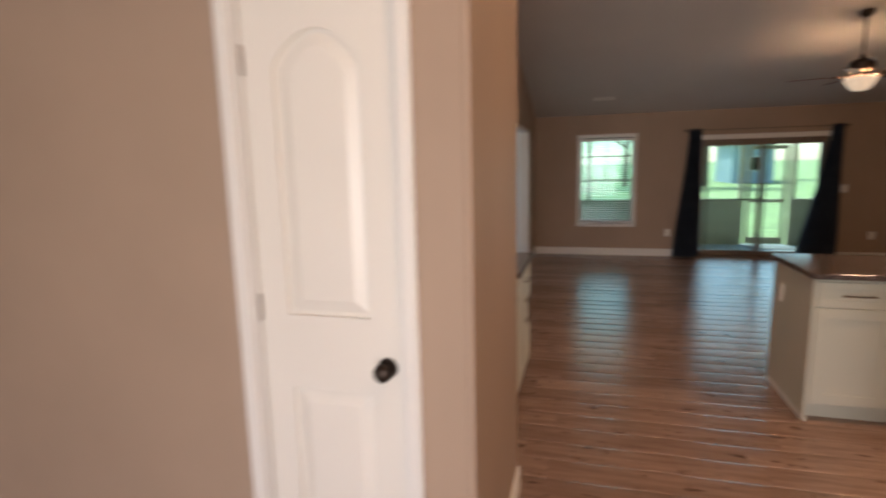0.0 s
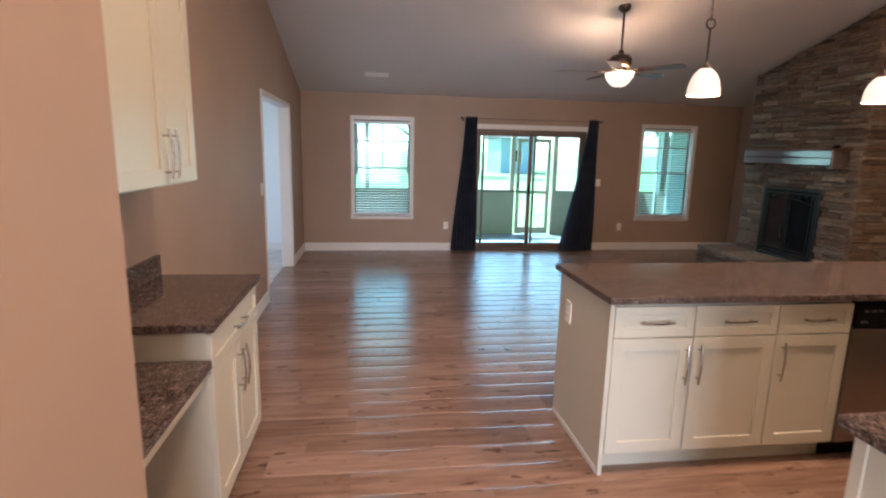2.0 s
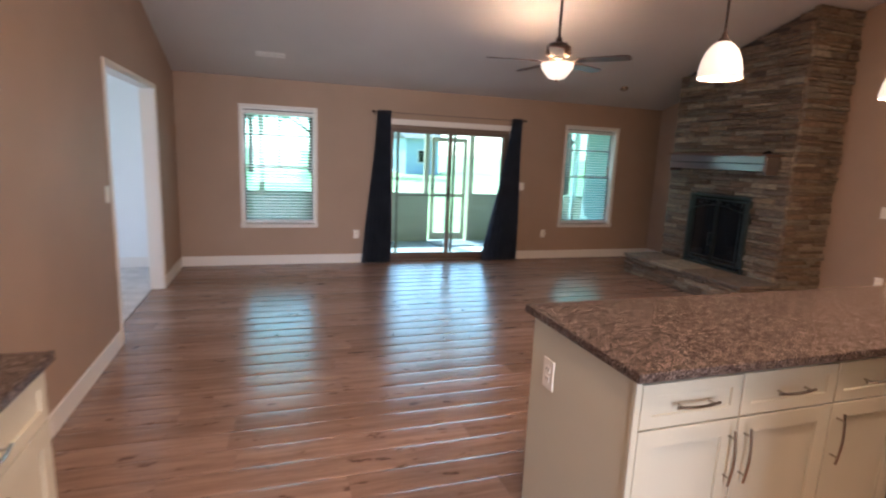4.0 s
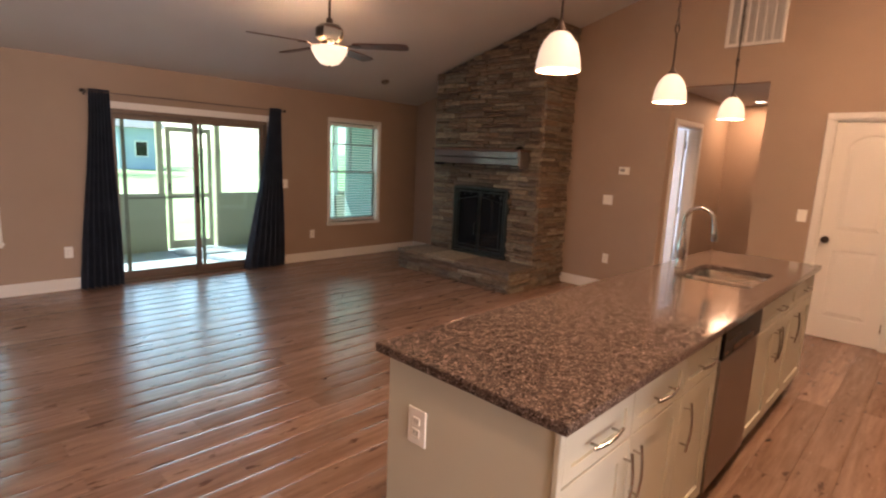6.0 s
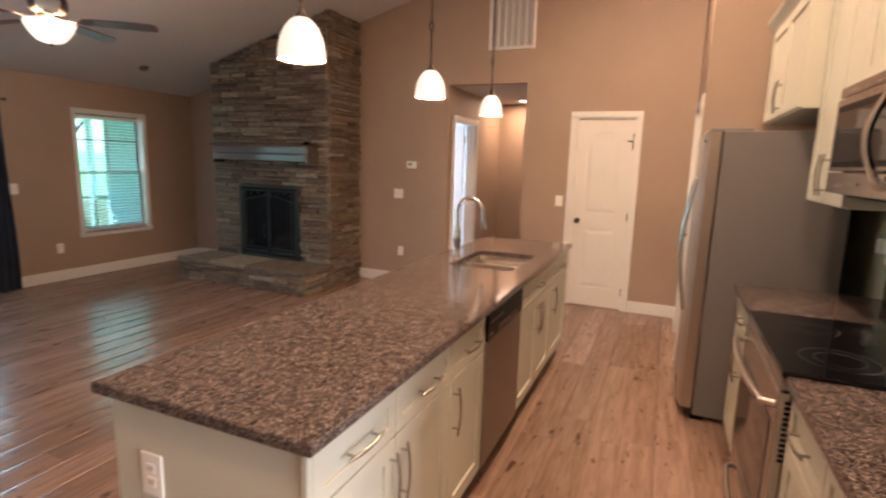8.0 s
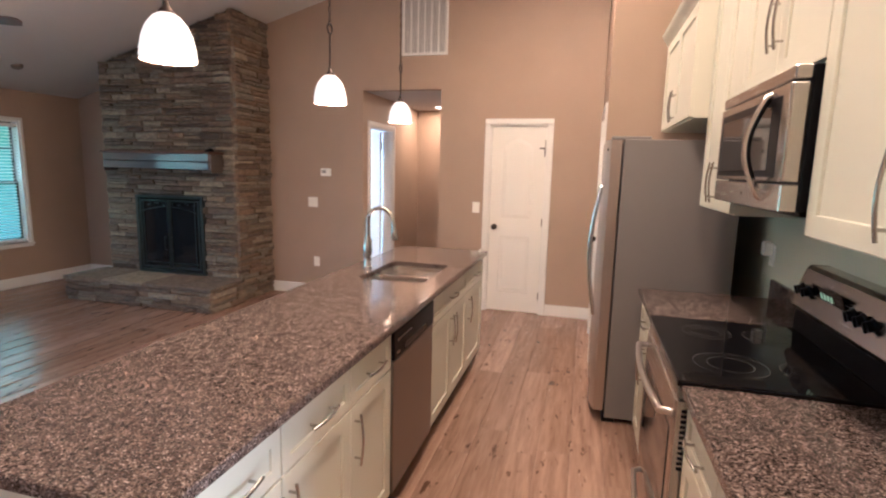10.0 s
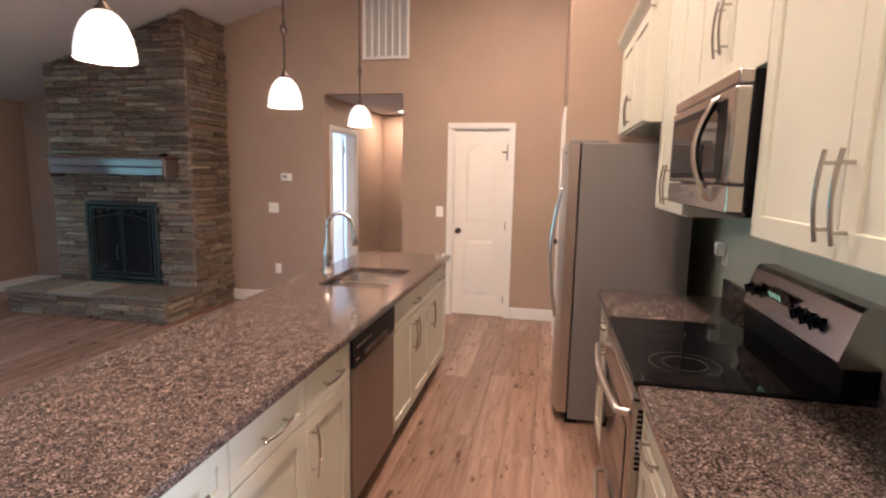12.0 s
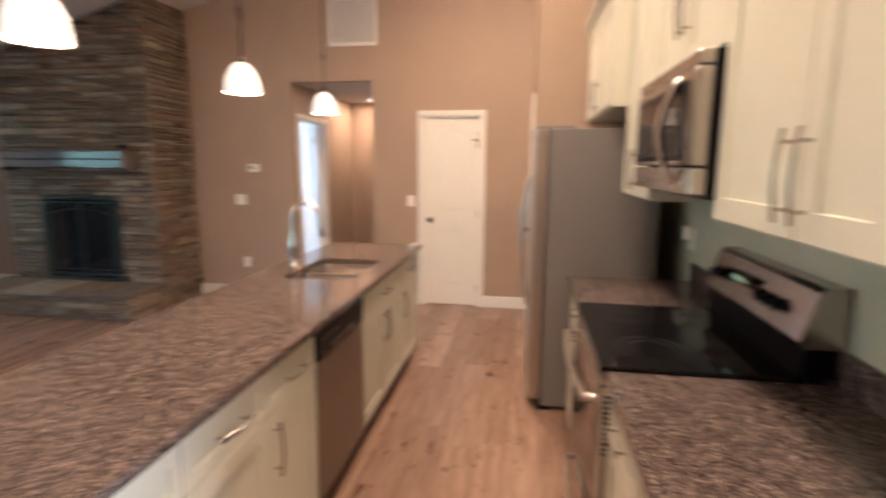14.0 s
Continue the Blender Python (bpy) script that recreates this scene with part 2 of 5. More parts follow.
BLUESIDING = painted("blue_house_siding", (0.36, 0.45, 0.53), 0.7, 0.05)
ROOFING = painted("grey_shingle_roof", (0.12, 0.12, 0.13), 0.9, 0.2, 20, 0.4)

# ---- building helpers ----


def box(bm, x0, x1, y0, y1, z0, z1, bevel=0.0, seg=1):
    vs = [bm.verts.new((x, y, z)) for x in (x0, x1) for y in (y0, y1) for z in (z0, z1)]
    faces = [bm.faces.new([vs[i] for i in q]) for q in ((0, 1, 3, 2), (4, 6, 7, 5), (0, 4, 5, 1), (2, 3, 7, 6), (0, 2, 6, 4), (1, 5, 7, 3))]
    if bevel:
        edges = list({e for f in faces for e in f.edges})
        bmesh.ops.bevel(bm, geom=edges, offset=bevel, segments=seg, affect="EDGES", profile=0.5)
    return bm


def boxes(*sets, bevel=0.0, seg=1):
    bm = bmesh.new()
    for s in sets:
        box(bm, *s, bevel=bevel, seg=seg)
    return bm


def lathe(bm, profile, cx=0.0, cy=0.0, seg=28):
    rings = []
    for r, z in profile:
        if r < 1e-5:
            rings.append([bm.verts.new((cx, cy, z))])
        else:
            rings.append([bm.verts.new((cx + r * math.cos(2 * math.pi * i / seg), cy + r * math.sin(2 * math.pi * i / seg), z)) for i in range(seg)])
    for a, b in zip(rings, rings[1:]):
        for i in range(seg):
            j = (i + 1) % seg
            q = [a[i % len(a)], a[j % len(a)], b[j % len(b)], b[i % len(b)]]
            q = list(dict.fromkeys(q))
            if len(q) > 2:
                bm.faces.new(q)
    return bm


def tube(bm, pts, r, seg=8, squash=1.0):
    pts = [Vector(p) for p in pts]
    rings = []
    side = None
    for i, p in enumerate(pts):
        d = (pts[min(i + 1, len(pts) - 1)] - pts[max(i - 1, 0)]).normalized()
        if side is None:
            side = d.orthogonal().normalized()
        side = (side - d * side.dot(d)).normalized()
        up = d.cross(side)
        rr = r[i] if isinstance(r, (list, tuple)) else r
        rings.append([bm.verts.new(p + side * rr * math.cos(2 * math.pi * k / seg) + up * rr * squash * math.sin(2 * math.pi * k / seg)) for k in range(seg)])
    for a, b in zip(rings, rings[1:]):
        for k in range(seg):
            bm.faces.new((a[k], a[(k + 1) % seg], b[(k + 1) % seg], b[k]))
    bm.faces.new(rings[0])
    bm.faces.new(rings[-1])
    return bm


def prism(bm, outline, axis, a, b):
    """An outline of (u, v) drawn out along an axis from a to b."""
    def at(u, v, w):
        return {0: (w, u, v), 1: (u, w, v), 2: (u, v, w)}[axis]
    lo = [bm.verts.new(at(u, v, a)) for u, v in outline]
    hi = [bm.verts.new(at(u, v, b)) for u, v in outline]
    bm.faces.new(lo)
    bm.faces.new(hi)
    for i in range(len(lo)):
        j = (i + 1) % len(lo)
        bm.faces.new((lo[i], lo[j], hi[j], hi[i]))
    return bm


def base_of(ob):
    p = Vector((0, 0, 0))
    while ob:
        p += ob.location
        ob = ob.parent
    return p


def part(name, bm, mat, parent=None, label="", m=None, smooth=False, kind=""):
    """Links a bmesh, made in the room's coordinates (or in those of the matrix m), as one mesh object."""
    if m is not None:
        bmesh.ops.transform(bm, matrix=m, verts=bm.verts)
    if parent is not None:
        bmesh.ops.translate(bm, verts=bm.verts, vec=-base_of(parent))
    bmesh.ops.recalc_face_normals(bm, faces=bm.faces)
    me = bpy.data.meshes.new(name)
    bm.to_mesh(me)
    bm.free()
    me.materials.append(mat)
    if smooth:
        for p in me.polygons:
            p.use_smooth = True
        me.set_sharp_from_angle(angle=radians(40))
    ob = new(name, me)
    if parent is not None:
        ob.parent = parent
    return tagged(ob, label, kind=kind)


def thing(name, loc, label, category, group="", kind=""):
    ob = new(name)
    ob.location = loc
    ob.empty_display_size = 0.1
    return tagged(ob, label, category, group, kind)


def solid(name, bm, mat, label="", category="", smooth=False, kind="structure"):
    return tagged(part(name, bm, mat, smooth=smooth), label, category, kind=kind)


# ---- the large structure ----
XL, XR, YB = -0.53, 6.55, 9.18
RIDGE, SLOPE, EAVE = 3.75, 0.282, 2.38
PEAK = EAVE + SLOPE * (YB - RIDGE)


def ceil_z(y):
    return EAVE + SLOPE * (YB - y) if y > RIDGE else PEAK - SLOPE * (RIDGE - y)


def wall_x(name, x0, x1, y0, y1, holes, label, mat=WALL):
    """A wall along y under the sloping ceiling; holes: (y0, y1, z0, z1)."""
    bm = bmesh.new()
    cuts = sorted({y0, y1, *([RIDGE] if y0 < RIDGE < y1 else []), *[h[0] for h in holes], *[h[1] for h in holes]})
    for a, b in zip(cuts, cuts[1:]):
        mid = (a + b) / 2
        z = 0.0
        for h in sorted([h for h in holes if h[0] < mid < h[1]], key=lambda h: h[2]):
            if h[2] > z:
                box(bm, x0, x1, a, b, z, h[2])
            z = h[3]
        prism(bm, [(a, z), (b, z), (b, ceil_z(b) + 0.1), (a, ceil_z(a) + 0.1)], 0, x0, x1)
    bmesh.ops.remove_doubles(bm, verts=bm.verts, dist=1e-5)
    return solid(name, bm, mat, label, "wall")


def wall_y(name, y0, y1, x0, x1, top, holes, label, mat=WALL):
    bm = bmesh.new()
    cuts = sorted({x0, x1, *[h[0] for h in holes], *[h[1] for h in holes]})
    for a, b in zip(cuts, cuts[1:]):
        mid = (a + b) / 2
        z = 0.0
        for h in sorted([h for h in holes if h[0] < mid < h[1]], key=lambda h: h[2]):
            if h[2] > z:
                box(bm, a, b, y0, y1, z, h[2])
            z = h[3]
        box(bm, a, b, y0, y1, z, top)
    return solid(name, bm, mat, label, "wall")


CX, CY0, CY1 = 0.047, 1.24, 2.205      # the closet block: its side, front and back
W1 = (0.228, 1.114, 0.545, 2.018)
W2 = (4.858, 5.748, 0.54, 2.018)
SL = (2.10, 3.90, 0.0, 1.91)
wall_y("wall_north", YB, YB + 0.14, XL - 0.12, XR + 0.12, EAVE + 0.1, [W1, W2, SL], "tan painted wall with two windows and sliding door")
wall_x("wall_west", XL - 0.12, XL, CY1, YB, [(6.42, 8.06, 0.0, 2.07)], "tan painted wall with white cased opening")
wall_x("wall_east", XR, XR + 0.12, 1.4, YB, [(4.105, 5.03, 0.0, 2.43), (2.935, 3.535, 0.0, 2.05)], "tan painted wall with hall opening and door")
wall_y("wall_south", 1.38, 1.50, 1.70, 5.12, ceil_z(1.5) + 0.1, [], "pale sage painted kitchen wall behind the range", SAGE)
wall_y("wall_pantry", 2.27, 2.39, 5.12, XR, ceil_z(2.39) + 0.1, [(5.27, 6.03, 0.0, 2.045)], "tan painted wall beside the refrigerator")
wall_x("wall_alcove", 5.12, 5.24, 1.50, 2.27, [], "tan painted side wall of refrigerator alcove")
# the closet block beside the entry
wall_y("wall_closet_front", CY0, CY0 + 0.12, -3.2, CX, ceil_z(CY0) + 0.1, [(-0.664, -0.162, 0.0, 2.11)], "tan painted wall with closet door")
wall_x("wall_closet_side", CX - 0.13, CX, CY0 + 0.12, CY1 - 0.12, [], "tan painted side wall of the closet")
wall_y("wall_closet_back", CY1 - 0.12, CY1, XL - 0.12, CX, ceil_z(CY1 - 0.12) + 0.05, [], "tan painted closet wall beside the desk")
# plain walls that close the entry; the south opening is made up for its lamp
wall_y("wall_entry_south", -3.1, -3.0, -3.2, 4.0, 3.2, [(-0.6, 1.5, 0.3, 2.2)], "plain tan entry wall, unseen, with opening for the fill lamp")
# added fill standing for daylight from behind; its window is unseen
lamp("entry_fill_light", "AREA", look((0.45, -3.05, 1.25), (0.45, 3, 1.1)), 60, (1.0, 0.95, 0.90), 2.1, 1.9)
wall_x("wall_entry_west", -3.3, -3.2, -3.1, CY0 + 0.12, [], "plain tan entry wall")
wall_x("wall_entry_east", 1.70, 1.82, -3.0, 1.38, [], "plain tan entry wall")

# rounded drywall corners on the closet block
part("corner_bead", tube(bmesh.new(), [(CX - 0.014, CY0 + 0.014, 0.0), (CX - 0.014, CY0 + 0.014, 3.0)], 0.0175, 12), WALL, smooth=True)
tagged(bpy.data.objects["corner_bead"], "rounded tan drywall corner", "trim", kind="structure")

bm = bmesh.new()
prism(bm, [(RIDGE, PEAK), (YB + 0.14, ceil_z(YB + 0.14)), (YB + 0.14, ceil_z(YB + 0.14) + 0.12), (RIDGE, PEAK + 0.12)], 0, XL - 0.12, XR + 0.12)
prism(bm, [(RIDGE, PEAK), (RIDGE, PEAK + 0.12), (-3.2, ceil_z(-3.2) + 0.12), (-3.2, ceil_z(-3.2))], 0, -3.3, XR + 0.12)
solid("ceiling", bm, CEIL, "vaulted off-white painted ceiling", "ceiling")

solid("floor", boxes((-3.3, XR + 0.12, -3.2, YB + 0.02, -0.12, -0.011)), GAP, "brown wood-look plank floor", "floor")


def baseboard(*runs):
    for x0, x1, y0, y1 in runs:
        bm = bmesh.new()
        box(bm, x0, x1, y0, y1, 0.0, 0.125, 0.004)
        solid("baseboard", bm, TRIM, "white painted baseboard", "baseboard")


T = 0.016
baseboard((XL, 2.02, YB - T, YB), (3.98, XR, YB - T, YB), (XL, XL + T, 8.11, YB - T), (XL, XL + T, 3.80, 6.36),
          (XR - T, XR, 5.03, 6.38), (XR - T, XR, 8.1, YB - T), (XR - T, XR, 3.60, 4.105), (XR - T, XR, 2.39, 2.87),
          (CX, CX + T, CY0 - T, CY1), (-0.112, CX, CY0 - T, CY0), (-3.2, -0.714, CY0 - T, CY0), (6.1, XR, 2.39, 2.39 + T))


# ---- doors, casings ----
def casing(name, mat, frame_of, w, h, cw=0.062, proud=0.016):
    """A door casing in local coordinates: x across from 0 to w, z up, the front towards -y."""
    root = thing(name, frame_of.translation, "white painted door casing", "trim", kind="structure")
    for nm, s in (("side_casing", (-cw, 0, 0, h)), ("side_casing", (w, w + cw, 0, h)), ("head_casing", (-cw, w + cw, h, h + cw))):
        bm = boxes((s[0], s[1], -proud, 0.0, s[2], s[3]), (s[0] + 0.008, s[1] - 0.008, -proud - 0.005, -proud, s[2] + (0.0 if s[2] == 0 else 0.008), s[3] - (0.008 if s[2] else 0)), bevel=0.003)
        part(nm, bm, mat, root, m=frame_of)
    part("jamb", boxes((0, 0.012, 0, 0.12, 0, h), (w - 0.012, w, 0, 0.12, 0, h), (0.012, w - 0.012, 0, 0.12, h - 0.012, h)), mat, root, m=frame_of)
    return root


def arch_outline(x0, x1, z0, z1, rise, n=10):
    pts = [(x0, z0), (x1, z0)]
    for i in range(n + 1):
        u = i / n
        pts.append((x1 + (x0 - x1) * u, z1 - rise + rise * math.sin(math.pi * u) ** 0.75))
    return pts


def inset(pts, d):
    cx = (min(p[0] for p in pts) + max(p[0] for p in pts)) / 2
    cz = (min(p[1] for p in pts) + max(p[1] for p in pts)) / 2
    hx = max(p[0] for p in pts) - cx
    hz = max(p[1] for p in pts) - cz
    return [(cx + (x - cx) * (1 - d / hx), cz + (z - cz) * (1 - d / hz)) for x, z in pts]


def two_panel_leaf(name, root, m, w, h, knob_x, hinge_x, hinges=(0.2, 1.02, 1.85), mid=(0.865, 1.04), knob_z=0.95, st=0.115):
    """A moulded door leaf with an arched upper panel and a plain lower one."""
    leaf = part(name, boxes((0.003, w - 0.003, 0.034, 0.06, 0.008, h - 0.003), bevel=0.002), DOORW, root, m=m)
    # the face: stiles and rails stand proud of the panel grooves
    fx0, fx1 = 0.003, w - 0.003
    up = arch_outline(st, w - st, mid[1], h - 0.12, 0.10)
    lo = [(st, 0.22), (w - st, 0.22), (w - st, mid[0]), (st, mid[0])]
    bm = boxes((fx0, st, 0.02, 0.034, 0.008, h - 0.003), (w - st, fx1, 0.02, 0.034, 0.008, h - 0.003),
               (st, w - st, 0.02, 0.034, 0.008, 0.22), (st, w - st, 0.02, 0.034, mid[0], mid[1]))
    head = [(st, h - 0.003), (w - st, h - 0.003)] + [p for p in up[2:]]
    prism(bm, head, 1, 0.02, 0.034)
    part("stiles_and_rails", bm, DOORW, leaf, m=m)
    for nm, pts in (("upper_panel", up), ("lower_panel", lo)):
        bm = bmesh.new()
        a, b = inset(pts, 0.012), inset(pts, 0.05)
        va = [bm.verts.new((x, 0.034, z)) for x, z in a]
        vb = [bm.verts.new((x, 0.022, z)) for x, z in b]
        for i in range(len(a)):
            j = (i + 1) % len(a)
            bm.faces.new((va[i], va[j], vb[j], vb[i]))
        bm.faces.new(vb)
        part(nm, bm, DOORW, leaf, m=m)
    bm = bmesh.new()
    lathe(bm, [(0.0, 0.066), (0.016, 0.064), (0.027, 0.055), (0.029, 0.045), (0.022, 0.032), (0.011, 0.026), (0.011, 0.008), (0.031, 0.006), (0.032, 0.0), (0.0, 0.0)], seg=24)
    bmesh.ops.transform(bm, matrix=Matrix.Translation((knob_x, 0.02, knob_z)) @ pose(0, 0, 0, 90), verts=bm.verts)
    part("door_knob", bm, BRONZE, root, "dark bronze round knob", m=m, smooth=True)
    for z in hinges:
        part("hinge", boxes((hinge_x - 0.008, hinge_x + 0.008, 0.008, 0.022, z - 0.045, z + 0.045), bevel=0.003), NICKEL, root, "brushed nickel hinge", m=m)
    return leaf


def face(x, y, turn):
    """Local x across, -y towards the viewer, turned about z at a point."""
    return pose(x, y, 0, 0, 0, turn)


# utility door in the east wall: local x runs towards -y, the front faces -x
F = face(XR, 3.535, -90)
casing("casing_1", TRIM, F, 0.60, 2.05)
d = thing("door_1", (XR, 3.535, 0), "closed white two-panel door with arched upper panel", "door", kind="structure")
two_panel_leaf("leaf", d, F @ pose(0.012, 0, 0), 0.576, 2.035, 0.055, 0.574)
part("door_stop_latch", boxes((0.525, 0.585, 0.002, 0.014, 1.80, 1.815), (0.575, 0.587, 0.002, 0.014, 1.72, 1.815)), BRONZE, d, "small dark flip latch", m=F)
# closet door beside the entry, faces -y
F = face(-0.664, CY0, 0)
casing("casing_2", TRIM, F, 0.502, 2.11, 0.05)
d = thing("door_2", (-0.664, CY0, 0), "closed white two-panel closet door with dark knob", "door", kind="structure")
two_panel_leaf("leaf", d, F @ pose(0.012, 0, 0), 0.478, 2.095, 0.428, 0.0, (0.3, 1.145, 1.90), (0.885, 1.125), 0.975, 0.1)
# pantry door beside the refrigerator, faces +y
F = face(6.03, 2.39, 180)
casing("casing_3", TRIM, F, 0.76, 2.045)
d = thing("door_3", (6.03, 2.39, 0), "closed white two-panel pantry door", "door", kind="structure")
two_panel_leaf("leaf", d, F @ pose(0.012, 0, 0), 0.736, 2.03, 0.06, 0.74)

# cased opening in the west wall
r = thing("casing_4", (XL, 6.42, 0), "white painted cased opening", "trim", kind="structure")
part("jamb", boxes((XL - 0.125, XL + 0.004, 6.42, 6.435, 0, 2.07), bevel=0.002), TRIM, r)
part("jamb", boxes((XL - 0.125, XL + 0.004, 8.045, 8.06, 0, 2.07), bevel=0.002), TRIM, r)
part("head", boxes((XL - 0.125, XL + 0.004, 6.435, 8.045, 2.055, 2.07), bevel=0.002), TRIM, r)
part("side_casing", boxes((XL, XL + 0.014, 6.385, 6.42, 0, 2.07), bevel=0.002), TRIM, r)
part("side_casing", boxes((XL, XL + 0.014, 8.06, 8.115, 0, 2.07), bevel=0.002), TRIM, r)
part("head_casing", boxes((XL, XL + 0.014, 6.385, 8.115, 2.07, 2.105), bevel=0.002), TRIM, r)
# the pale room beyond it
solid("floor_west_room", boxes((-4.2, XL - 0.12, 5.2, YB + 0.1, -0.1, 0.004)), CARPET, "pale carpet", "floor")
bm = boxes((-4.3, -4.2, 5.1, YB + 0.1, 0, 0.9), (-4.3, -4.2, 5.1, 6.6, 0.9, 2.1), (-4.3, -4.2, 8.0, YB + 0.1, 0.9, 2.1), (-4.3, -4.2, 5.1, YB + 0.1, 2.1, 2.5),
           (-4.2, XL - 0.12, 5.1, 5.2, 0, 2.5), (-4.2, XL - 0.12, YB, YB + 0.1, 0, 2.5), (XL - 0.14, XL - 0.125, 5.2, 6.41, 0, 2.45), (XL - 0.14, XL - 0.125, 8.07, YB, 0, 2.45))
solid("wall_west_room", bm, WHITEROOM, "pale painted wall of the adjoining room", "wall")
solid("ceiling_west_room", boxes((-4.3, XL - 0.12, 5.1, YB + 0.1, 2.45, 2.55)), CEIL, "flat white ceiling", "ceiling")
solid("baseboard_west_room", boxes((-4.2, XL - 0.14, YB - 0.016, YB, 0.004, 0.13)), TRIM, "white baseboard", "baseboard")
# fill lamp added in an unseen wall gap to brighten the pale room
lamp("west_fill_light", "AREA", look((-4.25, 7.3, 1.5), (0, 7.3, 0.9)), 9, (0.92, 0.97, 1.0), 1.4, 1.2)

# hall behind the east wall
HX = 8.6
bm = boxes((XR + 0.12, 6.745, 5.03, 5.15, 0, 2.43), (7.50, HX, 5.03, 5.15, 0, 2.43), (6.745, 7.50, 5.03, 5.15, 2.045, 2.43),
           (HX, HX + 0.1, 3.0, 5.15, 0, 2.43), (XR + 0.12, HX, 2.9, 3.0, 0, 2.43))
solid("wall_hall", bm, WALL, "tan painted hall wall", "wall")
solid("ceiling_hall", boxes((XR + 0.12, HX + 0.1, 2.9, 5.15, 2.43, 2.5)), CEIL, "flat hall ceiling", "ceiling")
solid("floor_hall", boxes((XR + 0.12, HX + 0.1, 2.9, 8.0, -0.1, -0.002)), PLANK, "brown wood-look plank floor", "floor")
F = face(6.745, 5.03, 0)
casing("casing_5", TRIM, F, 0.755, 2.045)
d = thing("door_4", (7.49, 5.15, 0), "open white two-panel bedroom door", "door", kind="structure")
two_panel_leaf("leaf", d, pose(7.475, 5.16, 0, 0, 0, 82), 0.73, 2.03, 0.67, 0.0)
bm = boxes((XR + 0.12, 6.74, 5.15, 5.16, 0, 2.43), (7.505, HX, 5.15, 5.16, 0, 2.43), (HX - 0.1, HX, 5.16, 8, 0, 2.43), (XR + 0.12, HX, 8, 8.1, 0, 2.43))
solid("wall_bedroom", bm, WHITEROOM, "pale painted bedroom wall", "wall")
solid("ceiling_bedroom", boxes((XR + 0.12, HX, 5.16, 8.1, 2.43, 2.5)), CEIL, "flat white ceiling", "ceiling")
# fill lamp added inside the bedroom to brighten the open leaf; no window here
lamp("bedroom_fill_light", "AREA", look((6.70, 6.9, 1.5), (7.5, 5.4, 1.1)), 26, DAY, 1.2, 1.2)


# ---- windows in the north wall ----
def window(name, w, label, tilt):
    x0, x1, z0, z1 = w
    r = thing(name, (x0, YB, z0), label, "window", kind="structure")
    c = 0.036
    fr = part("window_frame", boxes((x0 - c, x0, YB - 0.018, YB, z0 - 0.005, z1), (x1, x1 + c, YB - 0.018, YB, z0 - 0.005, z1), (x0 - c, x1 + c, YB - 0.018, YB, z1, z1 + c), bevel=0.003), TRIM, r)
    part("window_sill", boxes((x0 - c - 0.01, x1 + c + 0.01, YB - 0.03, YB + 0.06, z0 - 0.025, z0), (x0 - c, x1 + c, YB - 0.016, YB, z0 - 0.05, z0 - 0.025), bevel=0.003), TRIM, r)
    part("window_jamb", boxes((x0, x0 + 0.018, YB, YB + 0.13, z0, z1), (x1 - 0.018, x1, YB, YB + 0.13, z0, z1), (x0 + 0.018, x1 - 0.018, YB, YB + 0.13, z1 - 0.018, z1), (x0 + 0.018, x1 - 0.018, YB + 0.06, YB + 0.13, z0, z0 + 0.03)), WHITEVINYL, r)
    zm = (z0 + z1) / 2
    a, b = x0 + 0.018, x1 - 0.018
    for nm, u, v, y in (("upper_sash", zm - 0.015, z1 - 0.018, YB + 0.10), ("lower_sash", z0 + 0.03, zm + 0.015, YB + 0.075)):
        part(nm, boxes((a, a + 0.022, y, y + 0.022, u, v), (b - 0.022, b, y, y + 0.022, u, v), (a + 0.022, b - 0.022, y, y + 0.022, v - 0.03, v), (a + 0.022, b - 0.022, y, y + 0.022, u, u + 0.03)), SASH, r)
        p = part("pane", boxes((a + 0.022, b - 0.022, y + 0.009, y + 0.013, u + 0.03, v - 0.03)), COATED, r)
        p.visible_shadow = False
    # grid bars of the upper sash
    xm = (a + b) / 2
    zq = zm + (z1 - zm) * 0.55
    part("glazing_bar", boxes((xm - 0.008, xm + 0.008, YB + 0.104, YB + 0.116, zm + 0.015, z1 - 0.065)), SASH, r)
    part("glazing_bar", boxes((a + 0.022, b - 0.022, YB + 0.103, YB + 0.117, zq - 0.008, zq + 0.008)), SASH, r)
    # blind: head rail, slats, bottom rail, cords
    bl = thing("window_blind", (x0, YB + 0.03, z1), "lowered white slatted blind in the window", "blind", "window blinds")
    part("head_rail", boxes((a + 0.004, b - 0.004, YB + 0.012, YB + 0.05, z1 - 0.075, z1 - 0.036), bevel=0.003), BLIND, bl)
    bm = bmesh.new()
    n = 36
    for i in range(n):
        z = z0 + 0.05 + (z1 - 0.085 - z0 - 0.05) * i / (n - 1)
        dy, dz = 0.014 * math.cos(tilt), 0.014 * math.sin(tilt)
        cy = YB + 0.032
        prism(bm, [(cy - dy, z - dz), (cy - dy, z - dz + 0.0012), (cy, z + 0.0032), (cy + dy, z + dz + 0.0012), (cy + dy, z + dz), (cy, z + 0.002)], 0, a + 0.006, b - 0.006)
    part("slats", bm, BLIND, bl, kind="stuff")
    part("bottom_rail", boxes((a + 0.006, b - 0.006, YB + 0.016, YB + 0.048, z0 + 0.02, z0 + 0.04), bevel=0.003), BLIND, bl)
